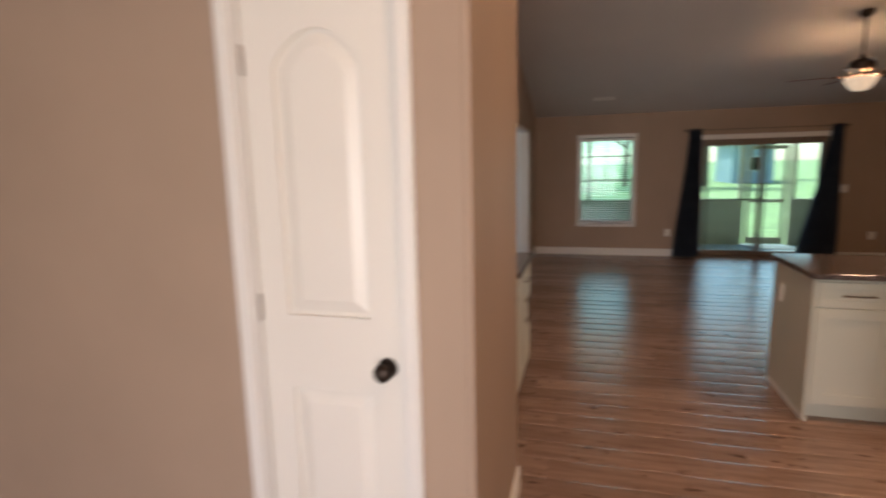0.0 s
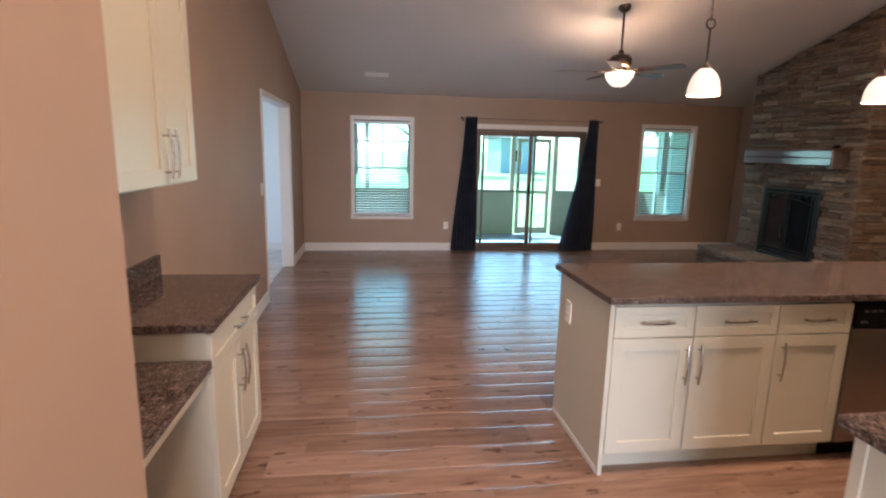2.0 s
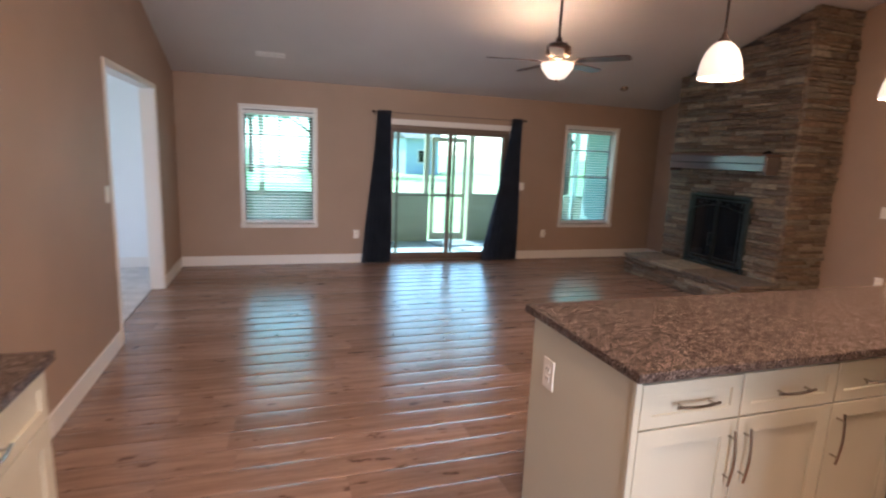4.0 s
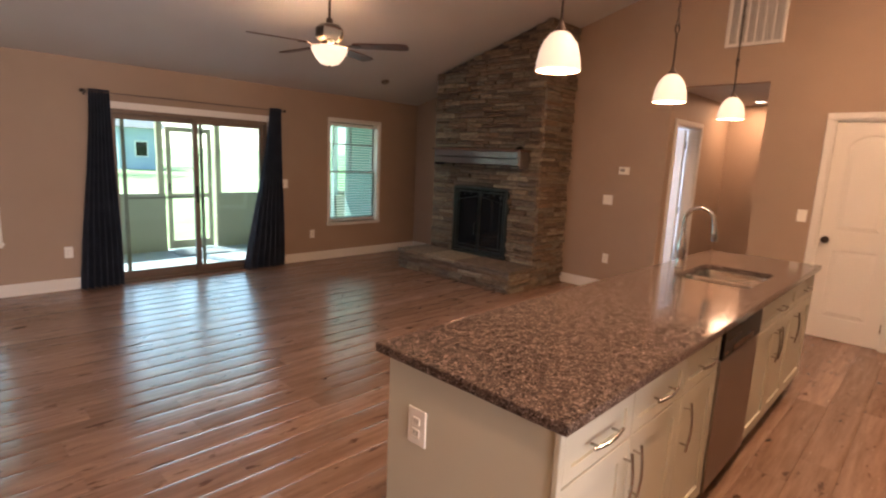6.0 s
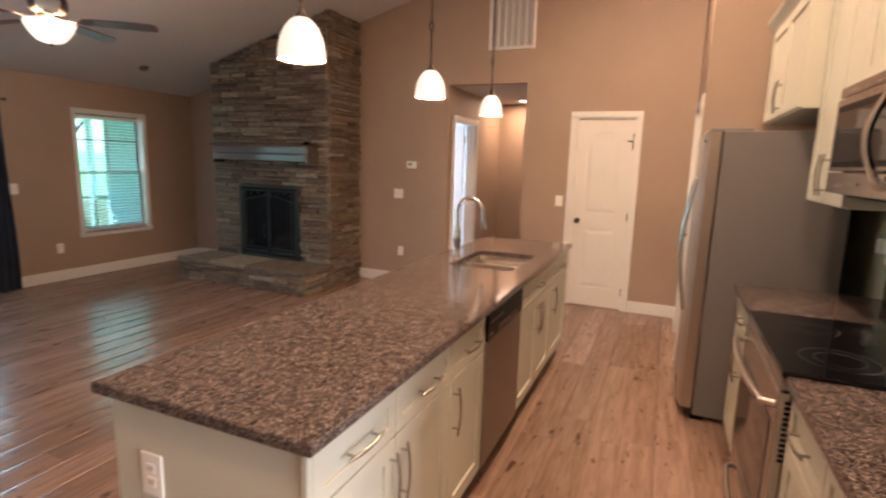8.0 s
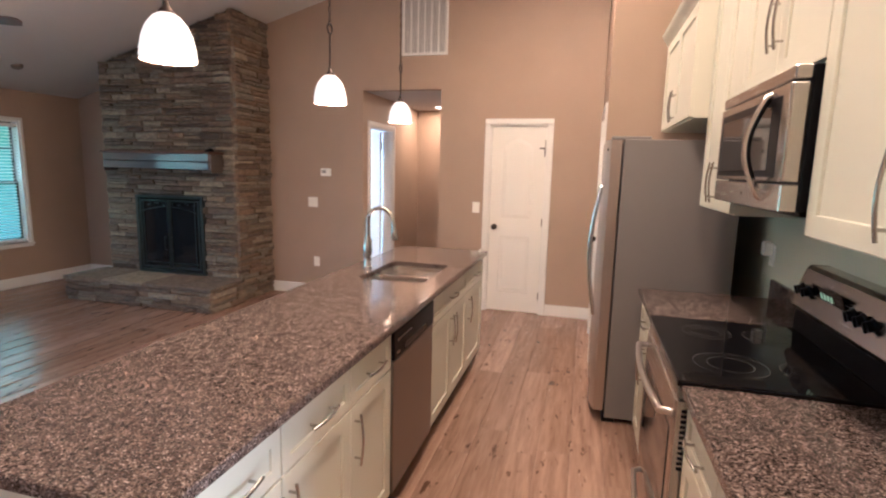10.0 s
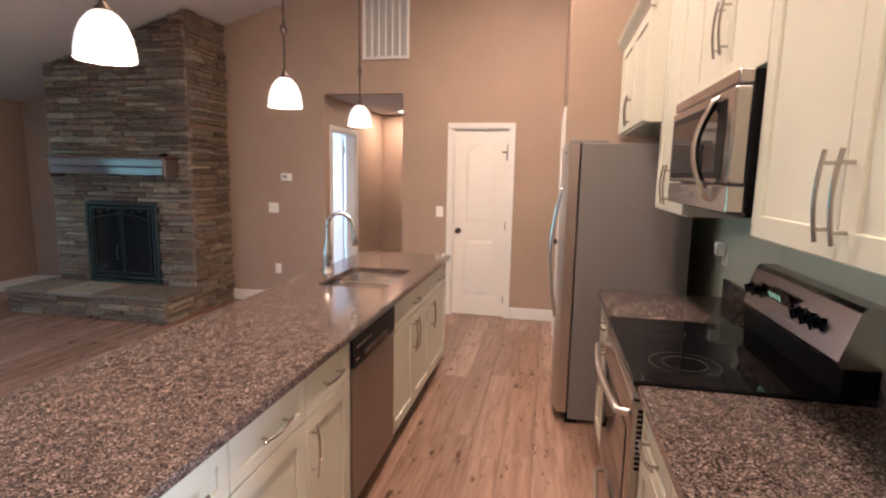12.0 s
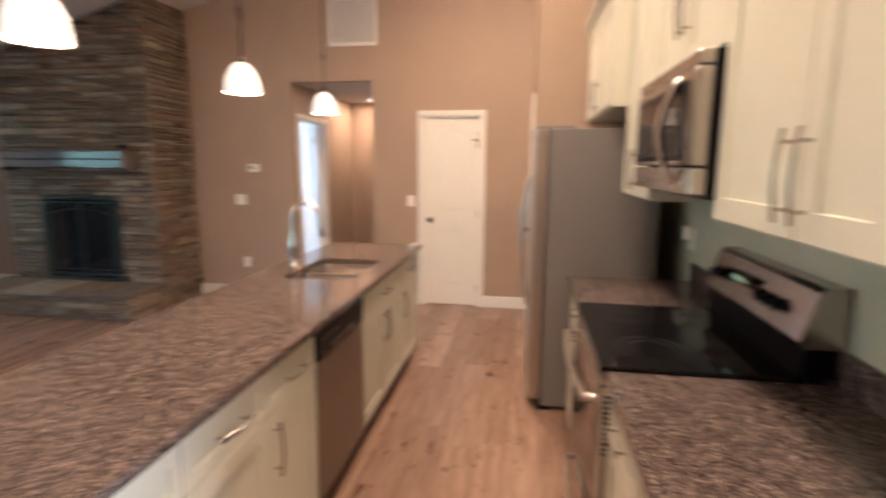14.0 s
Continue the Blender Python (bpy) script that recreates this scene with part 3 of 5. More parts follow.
    for x in (a + 0.1, b - 0.1):
        part("cord", tube(bmesh.new(), [(x, YB + 0.015, z0 + 0.03), (x, YB + 0.015, z1 - 0.06)], 0.0012, 5), BLIND, bl)
    part("wand", tube(bmesh.new(), [(a + 0.05, YB + 0.008, z1 - 0.7), (a + 0.05, YB + 0.008, z1 - 0.06)], 0.004, 6), BLIND, bl)


window("window_1", W1, "white trimmed double-hung window with blind", radians(13))
window("window_2", W2, "white trimmed double-hung window with blind", radians(13))

# sliding glass door
x0, x1, _, z1 = SL
r = thing("sliding_door", (x0, YB, 0), "bronze framed sliding glass patio door", "door", kind="structure")
part("head_casing", boxes((x0 - 0.05, x1 + 0.05, YB - 0.018, YB, z1, z1 + 0.075), bevel=0.003), TRIM, r)
part("side_casing", boxes((x0 - 0.05, x0, YB - 0.018, YB, 0, z1), bevel=0.003), TRIM, r)
part("side_casing", boxes((x1, x1 + 0.05, YB - 0.018, YB, 0, z1), bevel=0.003), TRIM, r)
part("outer_frame", boxes((x0, x0 + 0.03, YB + 0.01, YB + 0.13, 0.0, z1), (x1 - 0.03, x1, YB + 0.01, YB + 0.13, 0.0, z1), (x0 + 0.03, x1 - 0.03, YB + 0.01, YB + 0.13, z1 - 0.04, z1)), SCREEN_BRONZE, r)
part("threshold", boxes((x0, x1, YB - 0.02, YB + 0.14, -0.01, 0.022), (x0 + 0.03, x1 - 0.03, YB + 0.05, YB + 0.056, 0.022, 0.034), (x0 + 0.03, x1 - 0.03, YB + 0.09, YB + 0.096, 0.022, 0.034), bevel=0.002), SCREEN_BRONZE, r)


def sliding_panel(nm, a, b, y):
    s = 0.06
    p = part(nm, boxes((a, a + s, y, y + 0.03, 0.034, z1 - 0.04), (b - s, b, y, y + 0.03, 0.034, z1 - 0.04), (a + s, b - s, y, y + 0.03, z1 - 0.1, z1 - 0.04), (a + s, b - s, y, y + 0.03, 0.034, 0.11), bevel=0.002), SCREEN_BRONZE, r)
    g = part("pane", boxes((a + s, b - s, y + 0.012, y + 0.018, 0.11, z1 - 0.1)), GLASS, p)
    g.visible_shadow = False
    return p


sliding_panel("fixed_panel", 2.13, 3.05, YB + 0.085)
p = sliding_panel("sliding_panel", 2.98, 3.87, YB + 0.045)
p2 = part("screen_panel", boxes((2.24, 2.28, YB + 0.118, YB + 0.13, 0.034, z1 - 0.04), (3.08, 3.12, YB + 0.118, YB + 0.13, 0.034, z1 - 0.04), (2.28, 3.08, YB + 0.118, YB + 0.13, 0.93, 0.955), (2.28, 3.08, YB + 0.118, YB + 0.13, z1 - 0.08, z1 - 0.04)), SCREEN_BRONZE, r, "bronze screen door frame")
part("pull_handle", boxes((3.0, 3.018, YB + 0.02, YB + 0.045, 0.88, 1.08), bevel=0.004), BLACK, p)


# curtains and rod
def curtain(top0, top1, bot0, bot1, seed):
    rnd = random.Random(seed)
    r = thing("curtain", ((top0 + top1) / 2, YB - 0.07, 2.08), "navy blue cloth curtain drawn aside", "curtain", "curtains at the sliding door")
    bm = bmesh.new()
    nu, nv = 72, 30
    folds = 6.5
    ph = rnd.random() * 6
    grid = []
    for j in range(nv + 1):
        v = j / nv
        z = 2.085 - v * 2.075
        e = v ** 1.25
        a = top0 + (bot0 - top0) * e
        b = top1 + (bot1 - top1) * e
        row = []
        for i in range(nu + 1):
            u = i / nu
            amp = 0.022 + 0.03 * v
            wob = 0.012 * v * math.sin(3 * u + 5 * v + ph)
            row.append(bm.verts.new((a + (b - a) * u + wob, YB - 0.075 + amp * math.sin(2 * math.pi * folds * u + ph + 0.9 * math.sin(2.2 * v + ph)) - 0.02 * v, z)))
        grid.append(row)
    for j in range(nv):
        for i in range(nu):
            bm.faces.new((grid[j][i], grid[j][i + 1], grid[j + 1][i + 1], grid[j + 1][i]))
    bmesh.ops.solidify(bm, geom=bm.faces[:], thickness=0.003)
    part("cloth", bm, CURTAIN, r, smooth=True)
    return r


curtain(1.93, 2.11, 1.74, 2.13, 3)
curtain(3.91, 4.05, 3.52, 4.06, 8)
r = thing("curtain_rod", (3.0, YB - 0.075, 2.06), "thin dark metal curtain rod with finials", "curtain rod")
part("rod", tube(bmesh.new(), [(1.88, YB - 0.075, 2.06), (4.10, YB - 0.075, 2.06)], 0.0055, 10), SCREEN_BRONZE, r, smooth=True)
for x in (1.87, 4.11):
    part("finial", lathe(bmesh.new(), [(0, -0.02), (0.014, -0.014), (0.019, 0), (0.014, 0.014), (0, 0.02)], seg=12), BRONZE, r, m=pose(x, YB - 0.075, 2.06), smooth=True)
for x in (1.90, 4.08):
    part("bracket", boxes((x - 0.006, x + 0.006, YB - 0.075, YB, 2.045, 2.057), (x - 0.01, x + 0.01, YB - 0.006, YB, 2.02, 2.08)), BRONZE, r)


# ---- wall plates ----
def plate(name, label, cat, m, w, h, kind):
    r = thing(name, m.translation, label, cat)
    part("plate", boxes((-w / 2, w / 2, -0.006, 0, -h / 2, h / 2), bevel=0.0025, seg=2), PLATE, r, m=m)
    if kind == "switch":
        n = max(1, round(w / 0.075))
        for i in range(n):
            cx = (i - (n - 1) / 2) * 0.046
            part("rocker", boxes((cx - 0.016, cx + 0.016, -0.0085, -0.006, -0.033, 0.033), bevel=0.001), PLATE, r, m=m)
    elif kind == "outlet":
        for cz in (-0.02, 0.02):
            part("socket", boxes((-0.016, 0.016, -0.0085, -0.006, cz - 0.014, cz + 0.014), bevel=0.002), PLATE, r, m=m)
            part("slots", boxes((-0.008, -0.006, -0.009, -0.0084, cz - 0.004, cz + 0.006), (0.006, 0.008, -0.009, -0.0084, cz - 0.004, cz + 0.006)), BLACK, r, m=m)
    return r


def on_east(y, z):
    return Matrix.Translation((XR, y, z)) @ pose(0, 0, 0, 0, 0, -90)


def on_north(x, z):
    return Matrix.Translation((x, YB, z))


def on_west(y, z):
    return Matrix.Translation((XL, y, z)) @ pose(0, 0, 0, 0, 0, 90)


plate("light_switch", "white double light switch on tan wall", "light switch", on_east(5.68, 1.135), 0.125, 0.118, "switch")
plate("light_switch", "white light switch beside the utility door", "light switch", on_east(3.675, 1.155), 0.08, 0.118, "switch")
plate("light_switch", "white light switch beside the sliding door", "light switch", on_north(4.15, 1.11), 0.08, 0.118, "switch")
plate("light_switch", "white light switch beside the cased opening", "light switch", on_west(6.30, 1.156), 0.08, 0.118, "switch")
plate("wall_outlet", "white wall outlet low on tan wall", "outlet", on_east(5.64, 0.41), 0.075, 0.118, "outlet")
plate("wall_outlet", "white wall outlet low on tan wall", "outlet", on_north(4.57, 0.39), 0.075, 0.118, "outlet")
plate("wall_outlet", "white wall outlet low on tan wall", "outlet", on_north(1.67, 0.40), 0.075, 0.118, "outlet")
m = on_east(5.50, 1.495)
r = thing("thermostat", m.translation, "small white wall thermostat with grey display", "thermostat")
part("body", boxes((-0.065, 0.065, -0.025, 0, -0.045, 0.045), bevel=0.006, seg=2), PLATE, r, m=m)
part("display", boxes((-0.045, 0.01, -0.027, -0.025, -0.012, 0.025)), VENTBACK, r, m=m)
for i in range(2):
    part("button", boxes((0.025, 0.045, -0.028, -0.025, -0.02 + i * 0.025, -0.005 + i * 0.025), bevel=0.001), PLATE, r, m=m)

# return air grille high on the east wall
r = thing("return_grille", (XR, 4.285, 2.79), "white return air grille with upright louvres", "air vent")
y0, y1, z0, z1 = 4.04, 4.565, 2.785, 3.50
part("backing", boxes((XR - 0.004, XR, y0 + 0.02, y1 - 0.02, z0 + 0.02, z1 - 0.02)), VENTBACK, r)
part("frame", boxes((XR - 0.02, XR, y0, y0 + 0.03, z0, z1), (XR - 0.02, XR, y1 - 0.03, y1, z0, z1), (XR - 0.02, XR, y0 + 0.03, y1 - 0.03, z0, z0 + 0.03), (XR - 0.02, XR, y0 + 0.03, y1 - 0.03, z1 - 0.03, z1), bevel=0.003), TRIM, r)
for i in range(5):
    y = y0 + 0.03 + (y1 - y0 - 0.06) * (i + 1) / 6
    part("louvre_bar", boxes((XR - 0.018, XR - 0.004, y - 0.006, y + 0.006, z0 + 0.03, z1 - 0.03)), TRIM, r)
bm = bmesh.new()
for i in range(32):
    y = y0 + 0.035 + (y1 - y0 - 0.07) * i / 31
    prism(bm, [(XR - 0.012, y - 0.004), (XR - 0.004, y + 0.004), (XR - 0.004, y + 0.006), (XR - 0.012, y - 0.002)], 2, z0 + 0.03, z1 - 0.03)
part("fine_louvres", bm, TRIM, r, kind="stuff")


# ---- cabinet fronts ----
def pull(name, parent, m, length, upright):
    """An arched bar pull on two posts."""
    bm = bmesh.new()
    n = 10
    pts = []
    for i in range(n + 1):
        u = i / n
        s = (u - 0.5) * length
        pts.append((0, -0.024 - 0.010 * math.sin(math.pi * u), s) if upright else (s, -0.024 - 0.010 * math.sin(math.pi * u), 0))
    tube(bm, pts, 0.0052, 8)
    for s in (-0.36 * length, 0.36 * length):
        a = (0, 0, s) if upright else (s, 0, 0)
        b = (0, -0.031, s) if upright else (s, -0.031, 0)
        tube(bm, [a, b], 0.0045, 8)
    return part(name, bm, NICKEL, parent, "brushed nickel bar pull", m=m, smooth=True)


def ring(x0, x1, z0, z1, w, y0, y1):
    """A mitred frame in the plane of x and z, with eased edges to the front."""
    bm = bmesh.new()
    e = 0.0018

    def loop(d, y):
        return [bm.verts.new((x, y, z)) for x, z in ((x0 + d, z0 + d), (x1 - d, z0 + d), (x1 - d, z1 - d), (x0 + d, z1 - d))]
    loops = [loop(0, y1), loop(0, y0 + e), loop(e, y0), loop(w - e, y0), loop(w, y0 + e), loop(w, y1)]
    for a, b in zip(loops, loops[1:] + loops[:1]):
        for i in range(4):
            j = (i + 1) % 4
            bm.faces.new((a[i], a[j], b[j], b[i]))
    return bm


def front(kind, parent, m, x0, x1, z0, z1, handle=None, rail=0.062):
    """A framed cabinet door or drawer front in local coordinates, the front towards -y."""
    g = 0.003
    x0, x1, z0, z1 = x0 + g, x1 - g, z0 + g, z1 - g
    t, d = 0.02, 0.009
    if kind == "drawer":
        rail = 0.042
    bm = ring(x0, x1, z0, z1, rail, -t, 0.0)
    ob = part(kind, bm, CAB, parent, m=m)
    part("panel", boxes((x0 + rail, x1 - rail, -t + d, 0, z0 + rail, z1 - rail)), CAB, ob, m=m)
    if handle:
        hx, hz, length, upright = handle
        pull("handle", ob, m @ Matrix.Translation((hx, -t, hz)), length, upright)
    return ob


def base_cabinet(label, m, x0, x1, depth, drawers, doors, top=0.875, toe=0.1, plain_end=None, group="base cabinets", well=False):
    """drawers: (x0, x1) of the fronts; doors: (x0, x1, handle side -1 or 1)."""
    r = thing("base_cabinet", (m @ Vector(((x0 + x1) / 2, depth / 2, 0))), label, "cabinet", group)
    if well:
        part("body", boxes((x0, x1, 0, depth, toe, 0.6), (x0, x1, 0, 0.02, 0.6, top), (x0, x0 + 0.018, 0.02, depth, 0.6, top), (x1 - 0.018, x1, 0.02, depth, 0.6, top)), CAB, r, m=m)
    else:
        part("body", boxes((x0, x1, 0, depth, toe, top)), CAB, r, m=m)
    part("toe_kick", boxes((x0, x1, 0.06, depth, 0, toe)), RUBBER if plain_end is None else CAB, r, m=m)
    zd = top - 0.165
    for a, b in drawers:
        front("drawer", r, m, a, b, zd, top - 0.008, ((a + b) / 2, (zd + top - 0.008) / 2, min(0.17, (b - a) * 0.5), False))
    for a, b, s in doors:
        ztop = zd if drawers else top - 0.008
        hx = b - 0.034 if s > 0 else a + 0.034
        front("door", r, m, a, b, toe + 0.012, ztop, (hx, ztop - 0.135, 0.2, True))
    return r


def upper_cabinet(label, m, x0, x1, depth, z0, z1, doors, crown=True, hz=0.135, group="wall cabinets"):
    r = thing("wall_cabinet", (m @ Vector(((x0 + x1) / 2, depth / 2, z0))), label, "cabinet", group)
    part("body", boxes((x0, x1, 0, depth, z0, z1)), CAB, r, m=m)
    for a, b, s in doors:
        hx = b - 0.034 if s > 0 else a + 0.034
        front("door", r, m, a, b, z0 + 0.004, z1 - 0.03, (hx, z0 + hz, 0.19, True))
    if crown:
        bm = bmesh.new()
        prism(bm, [(-0.02, z1 - 0.03), (-0.03, z1 - 0.01), (-0.055, z1 + 0.03), (-0.062, z1 + 0.05), (0.0, z1 + 0.05), (0.0, z1 - 0.03)], 0, x0 - 0.02, x1 + 0.02)
        part("crown_moulding", bm, CAB, r, m=m)
    return r


# ---- island ----
# counter 1.60 to 5.03 by 3.255 to 4.00; fronts face -y
IY = 3.30
I = pose(0, IY, 0)
base_cabinet("cream island cabinet with two drawers and doors", I, 1.662, 2.51, 0.62, [(1.662, 2.07), (2.07, 2.51)], [(1.662, 2.07, 1), (2.07, 2.51, -1)], plain_end=1, group="island cabinets")
base_cabinet("cream island cabinet with one drawer and door", I, 2.51, 2.915, 0.62, [(2.51, 2.915)], [(2.51, 2.915, -1)], plain_end=1, group="island cabinets")
base_cabinet("cream island sink cabinet with paired doors", I, 3.53, 4.42, 0.62, [(3.53, 4.42)], [(3.53, 3.975, 1), (3.975, 4.42, -1)], group="island cabinets", well=True)
base_cabinet("cream island cabinet with drawer at far end", I, 4.42, 4.98, 0.62, [(4.42, 4.98)], [(4.42, 4.98, -1)], group="island cabinets")
r = thing("island_end_panel", (1.63, 3.6, 0), "cream painted end panel of kitchen island", "panel")
part("panel", boxes((1.644, 1.660, IY - 0.004, 3.93, 0.0, 0.876)), CAB, r)
part("corner_strip", boxes((1.638, 1.661, IY - 0.022, IY - 0.004, 0.0, 0.876), bevel=0.002), CAB, r)
part("base_strip", boxes((1.636, 1.644, IY - 0.004, 3.93, 0.0, 0.03), bevel=0.002), TRIM, r)
r2 = thing("island_back_panel", (3.3, 3.93, 0), "cream painted back panel of kitchen island", "panel")
part("panel", boxes((1.644, 4.99, 3.93, 3.945, 0.0, 0.876)), CAB, r2)
m = Matrix.Translation((1.644, 3.80, 0.68)) @ pose(0, 0, 0, 0, 0, -90)
plate("wall_outlet", "white outlet on the island end panel", "outlet", m, 0.08, 0.125, "outlet")
r = thing("small_box", (4.97, 3.304, 0.915), "small white box standing at the worktop end", "box")
part("box", boxes((4.958, 4.982, 3.292, 3.316, 0.915, 0.933), bevel=0.004), PLATE, r)
part("cap", boxes((4.964, 4.976, 3.298, 3.310, 0.933, 0.938), bevel=0.003), PLATE, r)

# worktop with the sink cut-out
sx0, sx1, sy0, sy1 = 3.68, 4.31, 3.385, 3.80


def worktop(label, x0, x1, y0, y1, z1, hole=None, thick=0.032):
    z0 = z1 - thick
    bm = bmesh.new()
    X0, X1, Y0, Y1 = x0, x1, y0, y1
    if hole:
        a, b, c, d2 = hole
        x0, x1, y0, y1 = x0 + 0.006, x1 - 0.006, y0 + 0.006, y1 - 0.006
        rr, pts = 0.055, []
        for cx, cy, st in ((b - rr, d2 - rr, 0), (a + rr, d2 - rr, 90), (a + rr, c + rr, 180), (b - rr, c + rr, 270)):
            for k in range(6):
                t = radians(st + 18 * k)
                pts.append((cx + rr * math.cos(t), cy + rr * math.sin(t)))
        outer = [(x1, y1), (x0, y1), (x0, y0), (x1, y0)]
        for z in (z0, z1):
            vo = [bm.verts.new((*p, z)) for p in outer]
            vi = [bm.verts.new((*p, z)) for p in pts]
            for q in range(4):
                o1, o2 = vo[q], vo[(q + 1) % 4]
                arc = vi[q * 6:q * 6 + 6]
                nxt = vi[((q + 1) * 6) % 24]
                for k in range(5):
                    bm.faces.new((o1, arc[k], arc[k + 1]))
                bm.faces.new((o1, arc[5], nxt, o2))
            if z == z0:
                lo_o, lo_i = vo, vi
        for q in range(4):
            bm.faces.new((lo_o[q], lo_o[(q + 1) % 4], vo[(q + 1) % 4], vo[q]))
        for q in range(24):
            bm.faces.new((lo_i[q], lo_i[(q + 1) % 24], vi[(q + 1) % 24], vi[q]))
    else:
        box(bm, x0 + 0.006, x1 - 0.006, y0 + 0.006, y1 - 0.006, z0, z1)
    r = thing("worktop", ((x0 + x1) / 2, (y0 + y1) / 2, z0), label, "countertop")
    part("slab", bm, GRANITE, r)
    for a, b, c, d3 in ((X0, X1, Y0, Y0 + 0.006), (X0, X1, Y1 - 0.006, Y1), (X0, X0 + 0.006, Y0 + 0.006, Y1 - 0.006), (X1 - 0.006, X1, Y0 + 0.006, Y1 - 0.006)):
        part("polished_edge", boxes((a, b, c, d3, z0, z1 - 0.0004), bevel=0.002), GRANITE, r)
    return r


worktop("polished brown speckled granite island worktop", 1.622, 5.03, 3.255, 4.00, 0.915, (sx0, sx1, sy0, sy1))

# sink
r = thing("sink", ((sx0 + sx1) / 2, (sy0 + sy1) / 2, 0.70), "stainless steel double-bowl undermount sink", "sink")


def bowl(x0, x1, y0, y1, top, deep):
    bm = bmesh.new()
    rings = []
    for ins, z in ((-0.012, top), (0.0, top), (0.006, top - 0.03), (0.012, top - deep + 0.03), (0.04, top - deep), (0.16, top - deep - 0.004)):
        a, b, c, e = x0 + ins, x1 - ins, y0 + ins, y1 - ins
        rr = max(0.01, 0.06 - abs(ins) * 0.3)
        pts = []
        for cx, cy, st in ((b - rr, e - rr, 0), (a + rr, e - rr, 90), (a + rr, c + rr, 180), (b - rr, c + rr, 270)):
            for k in range(5):
                t = radians(st + 22.5 * k)
                pts.append(bm.verts.new((cx + rr * math.cos(t), cy + rr * math.sin(t), z)))
        rings.append(pts)
    for a, b in zip(rings, rings[1:]):
        for i in range(len(a)):
            j = (i + 1) % len(a)
            bm.faces.new((a[i], a[j], b[j], b[i]))
    bm.faces.new(rings[-1])
    return bm


xm = sx0 + 0.30
part("bowl", bowl(sx0 + 0.004, xm, sy0 + 0.004, sy1 - 0.004, 0.880, 0.19), SINKM, r, smooth=True)
part("bowl", bowl(xm + 0.022, sx1 - 0.004, sy0 + 0.004, sy1 - 0.004, 0.880, 0.19), SINKM, r, smooth=True)
for cx in (sx0 + 0.155, xm + 0.17):
    part("drain", lathe(bmesh.new(), [(0.0, 0.690), (0.03, 0.690), (0.042, 0.689), (0.044, 0.685)], cx, (sy0 + sy1) / 2, 20), CHROME, r, smooth=True)

# faucet: gooseneck, spout turned towards the bowls
r = thing("faucet", (4.03, 3.875, 0.915), "brushed steel gooseneck pull-down kitchen faucet", "faucet")
fx, fy = 4.03, 3.875
part("base", lathe(bmesh.new(), [(0, 0.915), (0.03, 0.915), (0.03, 0.922), (0.024, 0.93), (0.023, 0.98), (0.030, 1.02), (0.027, 1.07), (0.017, 1.10), (0.0135, 1.13)], fx, fy, 20), CHROME, r, smooth=True)
pts = [(fx, fy, 1.12), (fx, fy, 1.22)]
for i in range(13):
    t = math.pi * i / 12
    k = 0.088
    pts.append((fx, fy - k + k * math.cos(t), 1.22 + k * math.sin(t)))
pts.append((fx, fy - 0.178, 1.20))
part("neck", tube(bmesh.new(), pts, 0.0125, 12), CHROME, r, smooth=True)
part("spray_head", tube(bmesh.new(), [(fx, fy - 0.177, 1.215), (fx, fy - 0.183, 1.17), (fx, fy - 0.190, 1.11), (fx, fy - 0.191, 1.105)], [0.0135, 0.0165, 0.021, 0.018], 14), CHROME, r, smooth=True)
part("lever", tube(bmesh.new(), [(fx + 0.02, fy, 1.03), (fx + 0.05, fy, 1.045), (fx + 0.085, fy + 0.01, 1.09)], [0.009, 0.008, 0.006], 10), CHROME, r, smooth=True)

# dishwasher
r = thing("dishwasher", (3.22, 3.6, 0), "stainless steel built-in dishwasher with black control strip", "dishwasher")
part("tub", boxes((2.915, 3.52, 3.31, 3.9, 0.1, 0.872)), BLACK, r)
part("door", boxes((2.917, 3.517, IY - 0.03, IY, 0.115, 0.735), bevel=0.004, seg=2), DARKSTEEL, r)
cp = part("control_panel", boxes((2.917, 3.517, IY - 0.034, IY, 0.74, 0.868), bevel=0.006, seg=2), BLACK, r)
part("pocket_handle", boxes((3.05, 3.38, IY - 0.037, IY - 0.033, 0.752, 0.785), bevel=0.002), GLASSBLK, cp)
for i in range(5):
    part("button", boxes((2.96 + i * 0.04, 2.985 + i * 0.04, IY - 0.0355, IY - 0.033, 0.82, 0.832)), RING, cp)
part("badge", boxes((2.945, 2.985, IY - 0.0355, IY - 0.033, 0.765, 0.775)), NICKEL, cp)
part("toe_panel", boxes((2.917, 3.517, IY + 0.05, IY + 0.07, 0.0, 0.105)), BLACK, r)

# ---- range run along the south wall; fronts face +y ----
RY = 2.143
R = pose(0, RY, 0, 0, 0, 180)  # local x = -world x
base_cabinet("cream base cabinet with drawer beside the range", R, -2.597, -1.80, 0.62, [(-2.597, -2.20), (-2.20, -1.80)], [(-2.597, -2.20, 1), (-2.20, -1.80, -1)], group="range side cabinets")
base_cabinet("cream base cabinet between range and refrigerator", R, -4.0, -3.397, 0.62, [(-4.0, -3.397)], [(-4.0, -3.70, 1), (-3.70, -3.397, -1)], group="range side cabinets")
r = thing("counter_end_panel", (1.79, 1.8, 0), "cream painted end panel of the counter", "panel")
part("panel", boxes((1.78, 1.798, 1.50, 2.125, 0.0, 0.876)), CAB, r)
part("corner_strip", boxes((1.777, 1.80, 2.125, 2.163, 0.0, 0.876), bevel=0.002), CAB, r)
part("base_strip", boxes((1.772, 1.78, 1.50, 2.125, 0.0, 0.03), bevel=0.002), TRIM, r)
